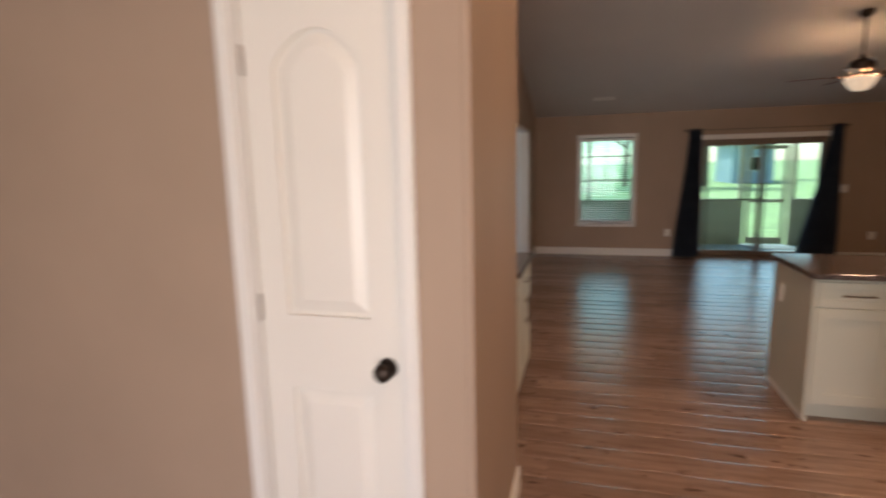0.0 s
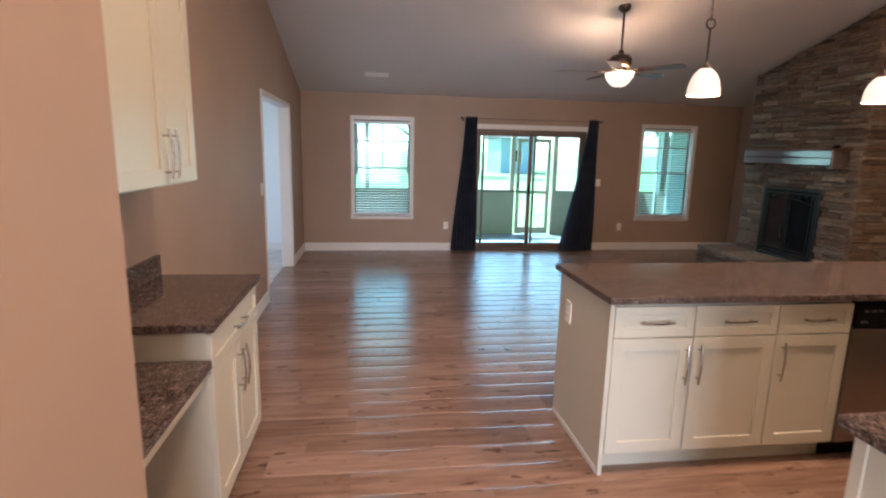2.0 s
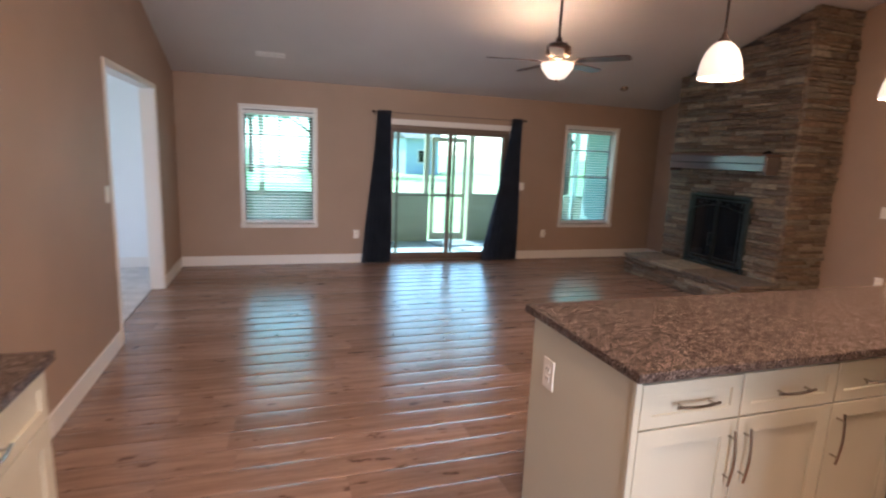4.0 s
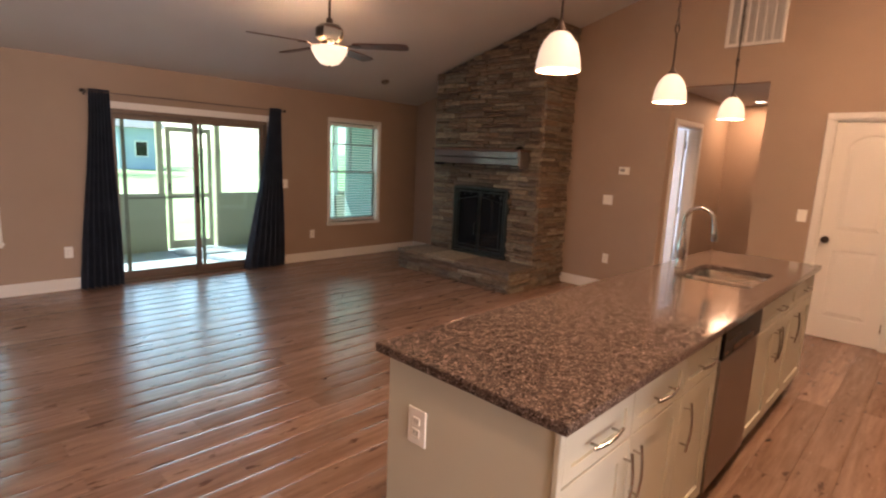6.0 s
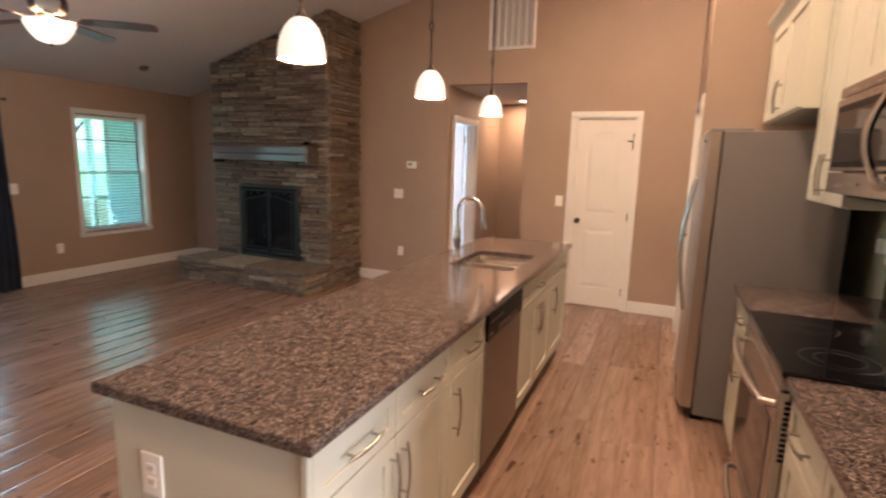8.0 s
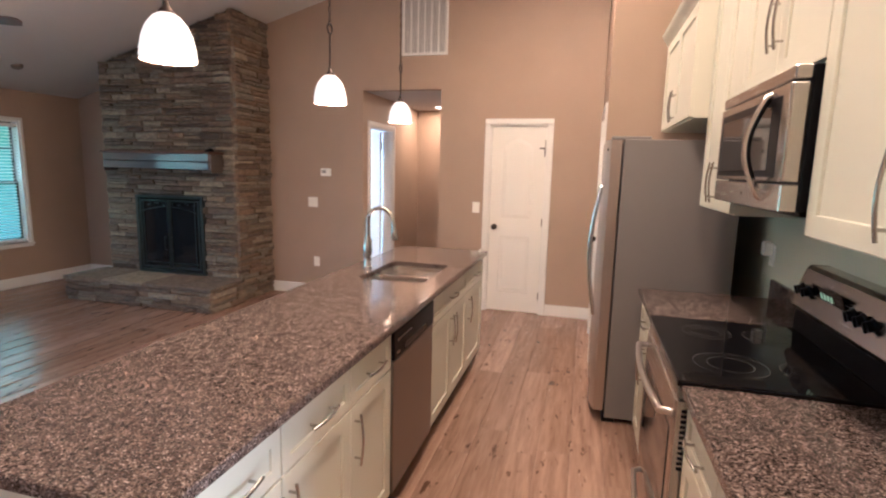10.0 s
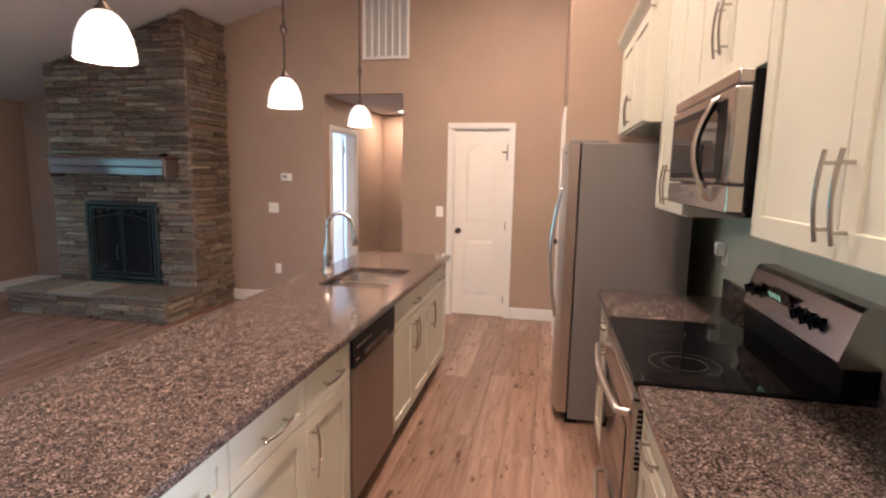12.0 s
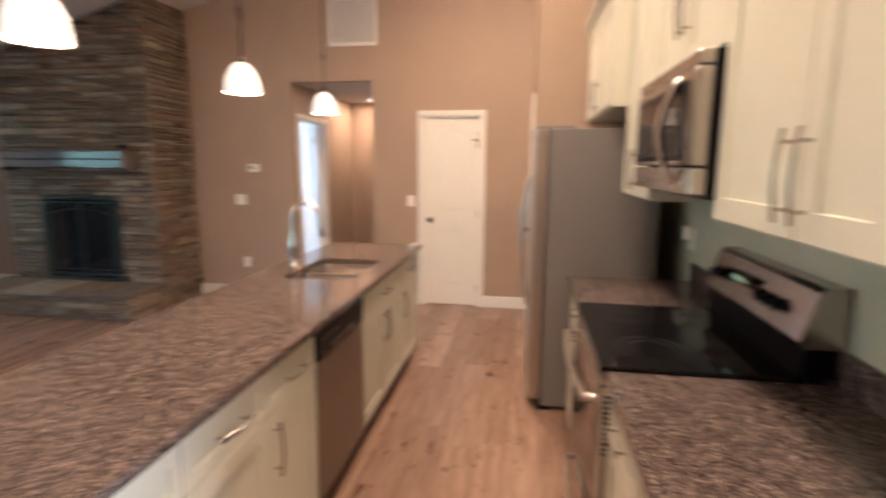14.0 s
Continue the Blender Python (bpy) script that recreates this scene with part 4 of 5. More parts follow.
worktop("polished brown speckled granite worktop beside the range", 1.738, 2.60, 1.502, 2.185, 0.915)
worktop("polished brown speckled granite worktop beside refrigerator", 3.394, 4.03, 1.502, 2.185, 0.915)
for a, b in ((1.78, 2.60), (3.394, 4.03)):
    tagged(part("backsplash", boxes((a, b, 1.50, 1.522, 0.916, 1.02), bevel=0.002), GRANITE), "low brown granite backsplash on the wall", "backsplash")

# range
X0, X1 = 2.606, 3.388
r = thing("range", ((X0 + X1) / 2, 1.85, 0), "stainless steel electric range with black glass cooktop", "stove")
part("body", boxes((X0, X1, 1.54, 2.153, 0.02, 0.905)), BLACK, r)
part("cooktop", boxes((X0 - 0.003, X1 + 0.003, 1.60, 2.198, 0.905, 0.928), bevel=0.005, seg=2), GLASSBLK, r)
for cx, cy, rad in ((X0 + 0.2, 1.76, 0.085), (X1 - 0.2, 1.76, 0.10), (X0 + 0.2, 2.0, 0.115), (X1 - 0.2, 2.0, 0.09)):
    for q in (1.0, 0.62):
        part("burner_ring", lathe(bmesh.new(), [(rad * q, 0.9283), (rad * q + 0.003, 0.9285)], cx, cy, 36), RING, r)
od = part("oven_door", boxes((X0 + 0.003, X1 - 0.003, 2.153, 2.198, 0.27, 0.86), bevel=0.006, seg=2), STEEL, r)
part("oven_window", boxes((X0 + 0.07, X1 - 0.07, 2.196, 2.201, 0.33, 0.735), bevel=0.002), GLASSBLK, od)
pts = [(X0 + 0.04, 2.198, 0.80), (X0 + 0.05, 2.238, 0.80)] + [(X0 + 0.05 + (X1 - X0 - 0.1) * i / 10, 2.238 + 0.02 * math.sin(math.pi * i / 10), 0.80) for i in range(1, 10)] + [(X1 - 0.05, 2.238, 0.80), (X1 - 0.04, 2.198, 0.80)]
part("handle", tube(bmesh.new(), pts, 0.013, 12), STEELV, od, smooth=True)
part("trim_strip", boxes((X0 + 0.003, X1 - 0.003, 2.153, 2.193, 0.865, 0.904)), STEEL, r)
dr = part("storage_drawer", boxes((X0 + 0.003, X1 - 0.003, 2.153, 2.193, 0.07, 0.262), bevel=0.005, seg=2), STEEL, r)
pts = [(X0 + 0.1, 2.193, 0.22)] + [(X0 + 0.12 + (X1 - X0 - 0.24) * i / 8, 2.223 + 0.015 * math.sin(math.pi * i / 8), 0.22) for i in range(9)] + [(X1 - 0.1, 2.193, 0.22)]
part("handle", tube(bmesh.new(), pts, 0.011, 10), STEELV, dr, smooth=True)
bm = boxes(*[(X0 + 0.001, X0 + 0.0034, 2.161, 2.178, 0.62 + 0.018 * i, 0.63 + 0.018 * i) for i in range(12)])
part("vent_slots", bm, BLACK, r)
bm = bmesh.new()
prism(bm, [(1.51, 0.93), (1.62, 0.93), (1.615, 1.02), (1.51, 1.02)], 0, X0, X1)
part("backguard_base", bm, BLACK, r)
bm = bmesh.new()
prism(bm, [(1.51, 1.02), (1.625, 1.02), (1.635, 1.04), (1.59, 1.19), (1.575, 1.205), (1.51, 1.205)], 0, X0, X1)
bg = part("backguard", bm, STEEL, r)
bm = bmesh.new()
prism(bm, [(1.51, 1.022), (1.628, 1.022), (1.638, 1.04), (1.592, 1.192), (1.577, 1.207), (1.51, 1.207)], 0, X0 - 0.006, X0)
part("end_cap", bm, STEEL, r)
bm = bmesh.new()
prism(bm, [(1.51, 1.022), (1.628, 1.022), (1.638, 1.04), (1.592, 1.192), (1.577, 1.207), (1.51, 1.207)], 0, X1, X1 + 0.006)
part("end_cap", bm, STEEL, r)
slope = pose(0, 1.6135, 1.115, -16.7)


def on_guard(bm, x):
    bmesh.ops.transform(bm, matrix=Matrix.Translation((x, 0, 0)) @ slope, verts=bm.verts)
    return bm


part("display", on_guard(boxes((-0.13, 0.13, 0, 0.004, -0.045, 0.045), bevel=0.002), (X0 + X1) / 2 + 0.105), GLASSBLK, bg)
part("clock_digits", on_guard(boxes(*[(-0.05 + i * 0.028, -0.034 + i * 0.028, 0.004, 0.0046, 0.0, 0.022) for i in range(4)]), (X0 + X1) / 2 + 0.115), DIGITS, bg)
for x in (X1 - 0.05, X1 - 0.115, X0 + 0.17, X0 + 0.235, X0 + 0.30):
    bm = lathe(bmesh.new(), [(0.024, 0.0), (0.024, 0.006), (0.019, 0.010), (0.018, 0.028), (0.0, 0.029)], seg=18)
    box(bm, -0.004, 0.004, -0.018, 0.018, 0.028, 0.036)
    bmesh.ops.transform(bm, matrix=pose(0, 0, 0, -90), verts=bm.verts)
    part("knob", on_guard(bm, x), BLACK, bg, "black control knob", smooth=True)

# microwave over the range
r = thing("microwave", ((X0 + X1) / 2, 1.7, 1.47), "stainless steel over-range microwave with arched handle", "microwave")
MX0, MX1, MZ0, MZ1, MY = 2.588, 3.365, 1.468, 1.878, 1.985
part("body", boxes((MX0, MX1, 1.505, MY - 0.05, MZ0, MZ1), bevel=0.003), BLACK, r)
door = part("door", boxes((MX0 + 0.003, MX1 - 0.003, MY - 0.05, MY, MZ0 + 0.085, MZ1 - 0.045), bevel=0.008, seg=2), STEEL, r)
part("window", boxes((MX0 + 0.14, MX1 - 0.06, MY - 0.002, MY + 0.002, MZ0 + 0.12, MZ1 - 0.1), bevel=0.001), GLASSBLK, door)
part("window_trim", boxes((MX0 + 0.062, MX1 - 0.03, MY - 0.003, MY + 0.0008, MZ0 + 0.1, MZ1 - 0.075), bevel=0.001), BLACK, door)
part("vent_strip", boxes((MX0 + 0.003, MX1 - 0.003, MY - 0.05, MY - 0.006, MZ1 - 0.04, MZ1), bevel=0.004), STEEL, r)
part("control_strip", boxes((MX0 + 0.003, MX1 - 0.003, MY - 0.05, MY - 0.001, MZ0, MZ0 + 0.08), bevel=0.004), STEEL, r)
part("badge", boxes((2.97, 3.01, MY - 0.002, MY + 0.001, MZ0 + 0.035, MZ0 + 0.047)), NICKEL, r)
hx = MX0 + 0.165
pts = [(hx, MY - 0.004, MZ0 + 0.035)] + [(hx, MY + 0.010 + 0.045 * math.sin(math.pi * i / 14), MZ0 + 0.045 + 0.29 * i / 14) for i in range(15)] + [(hx, MY - 0.004, MZ0 + 0.345)]
part("handle", tube(bmesh.new(), pts, 0.016, 12, 0.7), CHROME, door, smooth=True)
part("underside", boxes((MX0 + 0.01, MX1 - 0.01, 1.52, MY - 0.06, MZ0 - 0.012, MZ0)), BLACK, r)

# wall cabinets
U = pose(0, 1.897, 0, 0, 0, 180)
UT = 2.62
upper_cabinet("cream wall cabinet with paired doors beside the range", U, -2.575, -1.82, 0.392, 1.40, UT, [(-2.575, -2.115, 1), (-2.115, -1.82, -1)])
upper_cabinet("cream wall cabinet above the microwave", U, -3.372, -2.578, 0.392, 1.883, UT, [(-3.372, -2.975, 1), (-2.975, -2.578, -1)], hz=0.2)
upper_cabinet("cream wall cabinet between microwave and refrigerator", U, -3.99, -3.375, 0.392, 1.40, UT, [(-3.99, -3.68, 1), (-3.68, -3.375, -1)])
U2 = pose(0, 1.99, 0, 0, 0, 180)
upper_cabinet("cream wall cabinet above the refrigerator", U2, -5.085, -3.995, 0.485, 1.87, 2.50, [(-5.085, -4.54, 1), (-4.54, -3.995, -1)], hz=0.12)
m = Matrix.Translation((4.10, 1.50, 1.14)) @ pose(0, 0, 0, 0, 0, 180)
plate("wall_outlet", "white outlet with plug-in above the counter", "outlet", m, 0.075, 0.118, "outlet")
bm = boxes((-0.03, 0.03, -0.055, -0.009, 0.0, 0.075), bevel=0.008, seg=2)
tagged(part("plug_in_freshener", bm, PLATE, m=m), "small white plug-in device on outlet", "plug-in")
plate("wall_outlet", "white outlet above the counter", "outlet", Matrix.Translation((2.28, 1.50, 1.14)) @ pose(0, 0, 0, 0, 0, 180), 0.12, 0.118, "outlet")

# refrigerator
r = thing("refrigerator", (4.6, 2.0, 0), "stainless steel refrigerator with grey sides", "refrigerator")
part("case", boxes((4.17, 5.07, 1.67, 2.315, 0.03, 1.765), bevel=0.006, seg=2), FRIDGESIDE, r)
part("base_grille", boxes((4.18, 5.06, 2.25, 2.33, 0.0, 0.07)), BLACK, r)
for nm, a, b in (("freezer_door", 4.172, 4.525), ("fridge_door", 4.535, 5.068)):
    bm = bmesh.new()
    n = 8
    prof = [(a, 2.325), (b, 2.325)] + [(b + (a - b) * i / n, 2.385 + 0.028 * math.sin(math.pi * i / n)) for i in range(n + 1)]
    prism(bm, prof, 2, 0.075, 1.762)
    dd = part(nm, bm, STEELV, r, smooth=True)
    hx = b - 0.05 if nm == "freezer_door" else a + 0.05
    pts = [(hx, 2.395, 0.62)] + [(hx, 2.415 + 0.052 * math.sin(math.pi * i / 12), 0.62 + 0.86 * i / 12) for i in range(13)] + [(hx, 2.395, 1.48)]
    part("handle", tube(bmesh.new(), pts, 0.014, 12), CHROME, dd, smooth=True)
for x in (4.20, 5.0):
    part("hinge_cover", boxes((x, x + 0.07, 2.16, 2.385, 1.762, 1.785), bevel=0.006), FRIDGESIDE, r)
part("badge", boxes((4.22, 4.245, 2.40, 2.405, 1.70, 1.715)), BLACK, r)
for x in (4.2, 5.0):
    part("foot", lathe(bmesh.new(), [(0, 0), (0.02, 0), (0.02, 0.035), (0, 0.035)], x, 2.28, 12), BLACK, r)

# ---- desk niche on the west wall; fronts face +x ----
D = pose(-0.075, 0, 0, 0, 0, 90)   # local x = world y, front towards +x
base_cabinet("cream base cabinet at the desk with drawer and doors", D, 3.03, 3.78, 0.45, [(3.03, 3.78)], [(3.03, 3.405, 1), (3.405, 3.78, -1)], group="desk cabinets")
worktop("polished brown granite worktop beside the desk", XL + 0.003, -0.033, 2.995, 3.80, 0.915)
worktop("polished brown granite lower desk top", XL + 0.003, -0.055, CY1 + 0.003, 3.026, 0.765)
tagged(part("backsplash", boxes((XL, XL + 0.022, 3.01, 3.79, 0.916, 1.02), bevel=0.002), GRANITE), "low brown granite backsplash on the wall", "backsplash")
tagged(part("desk_apron", boxes((-0.11, -0.09, CY1 + 0.003, 3.026, 0.66, 0.732), bevel=0.002), CAB), "cream apron under the desk top", "panel")
upper_cabinet("cream wall cabinet above the desk", pose(-0.255, 0, 0, 0, 0, 90), 2.76, 3.56, 0.27, 1.40, UT, [(2.76, 3.235, 1), (3.235, 3.56, -1)], hz=0.125, group="desk cabinets")


# ---- pendants over the island ----
def pendant():
    r = thing("pendant_lamp", (2.33, 3.82, 1.887), "lit pendant lamp with opal glass bell shade", "pendant lamp", "pendants over the island")
    x, y, z = 2.33, 3.82, 1.887
    prof = [(0.083, z), (0.0845, z + 0.008), (0.082, z + 0.035), (0.075, z + 0.072), (0.061, z + 0.106), (0.040, z + 0.132), (0.022, z + 0.143),
            (0.020, z + 0.139), (0.037, z + 0.128), (0.057, z + 0.102), (0.071, z + 0.070), (0.078, z + 0.035), (0.0805, z + 0.008), (0.079, z)]
    sh = part("shade", lathe(bmesh.new(), prof, x, y, 32), SHADE, r, "glowing opal glass bell shade", smooth=True)
    sh.visible_shadow = False
    part("cap", lathe(bmesh.new(), [(0.0, z + 0.18), (0.008, z + 0.18), (0.012, z + 0.163), (0.026, z + 0.146), (0.026, z + 0.138), (0.0, z + 0.138)], x, y, 20), BRONZE, r, smooth=True)
    part("stem", tube(bmesh.new(), [(x, y, z + 0.175), (x, y, z + 0.345)], 0.0055, 8), BRONZE, r, smooth=True)
    ring = [(x + 0.025 * math.sin(2 * math.pi * i / 16), y, z + 0.370 - 0.025 * math.cos(2 * math.pi * i / 16)) for i in range(17)]
    part("ring", tube(bmesh.new(), ring, 0.005, 6), BRONZE, r, smooth=True)
    top = ceil_z(3.82)
    bm = bmesh.new()
    n = int((top - 0.03 - z - 0.41) / 0.032)
    for i in range(n):
        zc = z + 0.40 + 0.032 * i
        lk = []
        for k in range(9):
            t = 2 * math.pi * k / 8
            u, v = 0.0075 * math.cos(t), 0.019 * math.sin(t)
            lk.append((x + u, y, zc + v) if i % 2 else (x, y + u, zc + v))
        tube(bm, lk, 0.0021, 4)
    part("chain", bm, BRONZE, r, kind="stuff")
    part("cord", tube(bmesh.new(), [(x + 0.004, y + 0.004, z + 0.39), (x + 0.004, y + 0.004, top - 0.02)], 0.0022, 5), BLACK, r)
    part("canopy", lathe(bmesh.new(), [(0.0, top - 0.032), (0.03, top - 0.03), (0.062, top - 0.012), (0.064, top + 0.01)], x, y, 24), BRONZE, r, smooth=True)
    return r


p0 = pendant()
for x in (3.42, 4.475):
    copy_thing(p0, pose(x, 3.82, 1.887))
for x in (2.33, 3.42, 4.475):
    lamp("pendant_bulb", "POINT", pose(x, 3.82, 1.942), 2.8, WARM, 0.04)

# ---- ceiling fan ----
fx, fy = 3.17, 6.64
top = ceil_z(fy)
r = thing("ceiling_fan", (fx, fy, 2.46), "dark bronze five-blade ceiling fan with lit bowl", "ceiling fan")
part("canopy", lathe(bmesh.new(), [(0.0, top - 0.06), (0.03, top - 0.06), (0.062, top - 0.03), (0.068, top + 0.03)], fx, fy, 24), BRONZE, r, smooth=True)
part("down_rod", tube(bmesh.new(), [(fx, fy, 2.62), (fx, fy, top - 0.04)], 0.012, 10), BRONZE, r, smooth=True)
part("motor_housing", lathe(bmesh.new(), [(0.0, 2.66), (0.025, 2.66), (0.032, 2.62), (0.085, 2.605), (0.115, 2.575), (0.118, 2.51), (0.10, 2.485), (0.06, 2.47), (0.0, 2.47)], fx, fy, 30), BRONZE, r, smooth=True)
part("light_fitter", lathe(bmesh.new(), [(0.05, 2.475), (0.075, 2.46), (0.085, 2.445), (0.08, 2.425), (0.0, 2.42)], fx, fy, 30), BRONZE, r, smooth=True)
part("bowl_shade", lathe(bmesh.new(), [(0.150, 2.425), (0.152, 2.41), (0.141, 2.378), (0.113, 2.335), (0.08, 2.298), (0.047, 2.285), (0.012, 2.281), (0.0, 2.281)], fx, fy, 32), FANGLASS, r, "glowing frosted glass bowl", smooth=True)
part("finial", lathe(bmesh.new(), [(0.0, 2.261), (0.008, 2.265), (0.010, 2.273), (0.005, 2.283)], fx, fy, 12), BRONZE, r, smooth=True)
for k in range(5):
    m = Matrix.Translation((fx, fy, 2.445)) @ pose(0, 0, 0, 0, 0, 95 + 72 * k) @ pose(0, 0, 0, -9)
    bm = bmesh.new()
    outline = [(0.20, -0.045), (0.30, -0.058), (0.62, -0.068), (0.665, -0.055), (0.68, 0.0), (0.665, 0.055), (0.62, 0.068), (0.30, 0.058), (0.20, 0.045)]
    prism(bm, outline, 2, -0.004, 0.004)
    b = part("blade", bm, DARKWOOD, r, m=m)
    bm = bmesh.new()
    prism(bm, [(0.09, -0.016), (0.16, -0.012), (0.22, -0.035), (0.26, -0.03), (0.27, 0.0), (0.26, 0.03), (0.22, 0.035), (0.16, 0.012), (0.09, 0.016)], 2, -0.011, -0.004)
    part("blade_bracket", bm, BRONZE, b, m=m)
for k in range(3):
    t = radians(35 + 120 * k)
    lamp("fan_bulb", "POINT", pose(fx + 0.105 * math.cos(t), fy + 0.105 * math.sin(t), 2.395), 3.6, WARM, 0.025)


# ---- ceiling fixtures ----
def on_slope(x, y):
    return Matrix.Translation((x, y, ceil_z(y))) @ pose(0, 0, 0, -math.degrees(math.atan(SLOPE)))


m = on_slope(0.585, 8.53)
r = thing("ceiling_register", m.translation, "white slotted air register in the sloping ceiling", "air vent")
part("frame", boxes((-0.16, 0.16, -0.055, -0.04, -0.008, 0), (-0.16, 0.16, 0.04, 0.055, -0.008, 0), (-0.16, -0.145, -0.04, 0.04, -0.008, 0), (0.145, 0.16, -0.04, 0.04, -0.008, 0)), TRIM, r, m=m)
part("backing", boxes((-0.145, 0.145, -0.04, 0.04, -0.002, 0.002)), VENTBACK, r, m=m)
for i in range(5):
    y = -0.032 + 0.016 * i
    part("slat", boxes((-0.145, 0.145, y - 0.004, y + 0.004, -0.006, -0.003)), TRIM, r, m=m)
m = on_slope(5.32, 8.53)
r = thing("smoke_detector", m.translation, "small round smoke detector on the ceiling", "smoke detector")
part("body", lathe(bmesh.new(), [(0.0, -0.035), (0.04, -0.034), (0.052, -0.022), (0.056, 0.0)], seg=24), SCREEN_BRONZE, r, m=m, smooth=True)
part("grille_ring", lathe(bmesh.new(), [(0.03, -0.0345), (0.034, -0.037), (0.038, -0.0345)], seg=24), VENTBACK, r, m=m, smooth=True)


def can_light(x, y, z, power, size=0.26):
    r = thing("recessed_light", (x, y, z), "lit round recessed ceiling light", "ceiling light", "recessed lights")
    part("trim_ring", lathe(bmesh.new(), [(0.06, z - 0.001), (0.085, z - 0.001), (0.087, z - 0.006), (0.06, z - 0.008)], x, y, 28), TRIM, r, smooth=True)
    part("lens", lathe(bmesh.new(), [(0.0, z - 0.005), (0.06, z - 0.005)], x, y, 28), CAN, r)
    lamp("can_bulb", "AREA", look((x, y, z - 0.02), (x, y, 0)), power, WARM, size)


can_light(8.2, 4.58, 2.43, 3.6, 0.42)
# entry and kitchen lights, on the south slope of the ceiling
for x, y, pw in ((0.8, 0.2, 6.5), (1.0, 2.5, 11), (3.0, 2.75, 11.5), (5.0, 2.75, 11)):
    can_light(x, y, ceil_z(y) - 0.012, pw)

# ---- fireplace ----
FX, FY0, FY1 = 5.9, 6.27, 8.05      # front plane and the two sides
HX0, HZ = 5.37, 0.275                # hearth front and top
rs = random.Random(11)


def stone_mesh(seed):
    """A rough-faced block, one unit each way, its worn face towards -y."""
    g = random.Random(seed)
    bm = bmesh.new()
    c = 0.07
    back = [bm.verts.new((x, 0.5, z)) for x, z in ((-0.5, -0.5), (0.5, -0.5), (0.5, 0.5), (-0.5, 0.5))]
    mid = [bm.verts.new((x * (1 - g.random() * 0.02), -0.2 - 0.2 * g.random(), z * (1 - g.random() * 0.08))) for x, z in ((-0.5, -0.5), (0.5, -0.5), (0.5, 0.5), (-0.5, 0.5))]
    fr = [bm.verts.new((x * (1 - c * 0.5 - g.random() * 0.05), -0.5 + 0.2 * g.random(), z * (1 - c * 2 - g.random() * 0.15))) for x, z in ((-0.5, -0.5), (0.5, -0.5), (0.5, 0.5), (-0.5, 0.5))]
    ce = bm.verts.new((g.uniform(-0.2, 0.2), -0.5 - 0.1 * g.random(), g.uniform(-0.15, 0.15)))
    for a, b in ((back, mid), (mid, fr)):
        for i in range(4):
            j = (i + 1) % 4
            bm.faces.new((a[i], a[j], b[j], b[i]))
    for i in range(4):
        bm.faces.new((fr[i], fr[(i + 1) % 4], ce))
    bmesh.ops.recalc_face_normals(bm, faces=bm.faces)
    me = bpy.data.meshes.new("stone")
    bm.to_mesh(me)
    bm.free()
    me.materials.append(STONE)
    return me


STONES = [stone_mesh(s) for s in range(14)]


def lay(width, top_of, z0, hole=None, seed=1, hmin=0.03, hmax=0.078):
    """Courses of (x0, x1, z0, z1) on a face of that width; top_of(x): where the face ends."""
    g = random.Random(seed)
    out = []
    z = z0
    zmax = max(top_of(0), top_of(width))
    while z < zmax - 0.01:
        h = g.uniform(hmin, hmax)
        x = 0.0
        while x < width - 1e-4:
            w = g.uniform(0.12, 0.42)
            if width - x - w < 0.1:
                w = width - x
            lim = min(top_of(x), top_of(x + w))
            split = h > 0.062 and g.random() < 0.45
            rows = [(z, z + h * 0.5), (z + h * 0.5, z + h)] if split else [(z, z + h)]
            for a, b in rows:
                b2 = min(b, lim)
                if b2 - a < 0.015:
                    continue
                if hole and x + w > hole[0] and x < hole[1] and b2 > hole[2] and a < hole[3]:
                    for p, q in ((x, min(x + w, hole[0])), (max(x, hole[1]), x + w)):
                        if q - p > 0.03:
                            out.append((p, q, a, b2))
                    continue
                out.append((x, x + w, a, b2))
            x += w
        z += h
    return out


def set_stone(m, s, parent, g, depth=0.09):
    x0, x1, z0, z1 = s
    gap = 0.004
    ob = new("stone", STONES[g.randrange(len(STONES))])
    ob.parent = parent
    d = depth * g.uniform(0.75, 1.15)
    local = Matrix.Translation(((x0 + x1) / 2, 0.05 - d / 2, (z0 + z1) / 2)) @ Matrix.Diagonal((x1 - x0 - gap, d, z1 - z0 - gap, 1))
    ob.matrix_basis = Matrix.Translation(-base_of(parent)) @ m @ local
    return ob


def stones_joined(m, cells, parent, g, depth=0.09):
    verts, faces = [], []
    for x0, x1, z0, z1 in cells:
        me = STONES[g.randrange(len(STONES))]
        d = depth * g.uniform(0.75, 1.15)
        k = m @ Matrix.Translation(((x0 + x1) / 2, 0.05 - d / 2, (z0 + z1) / 2)) @ Matrix.Diagonal((x1 - x0 - 0.004, d, z1 - z0 - 0.004, 1))
        n = len(verts)
        verts += [tuple(k @ v.co - base_of(parent)) for v in me.vertices]
        faces += [tuple(n + i for i in p.vertices) for p in me.polygons]
    me = bpy.data.meshes.new("stonework")
    me.from_pydata(verts, [], faces)
    me.materials.append(STONE)
    ob = new("stonework", me)
    ob.parent = parent
    return tagged(ob, kind="stuff")


fp = thing("fireplace", (6.22, 7.15, 0), "stacked brown ledgestone fireplace rising to the ceiling", "fireplace")
iy0, iy1, iz0, iz1 = 6.69, 7.605, HZ, 1.175
bm = bmesh.new()


def core(a, b, z0):
    prism(bm, [(a, z0), (b, z0), (b, ceil_z(b) - 0.002), (a, ceil_z(a) - 0.002)], 0, FX + 0.03, XR)


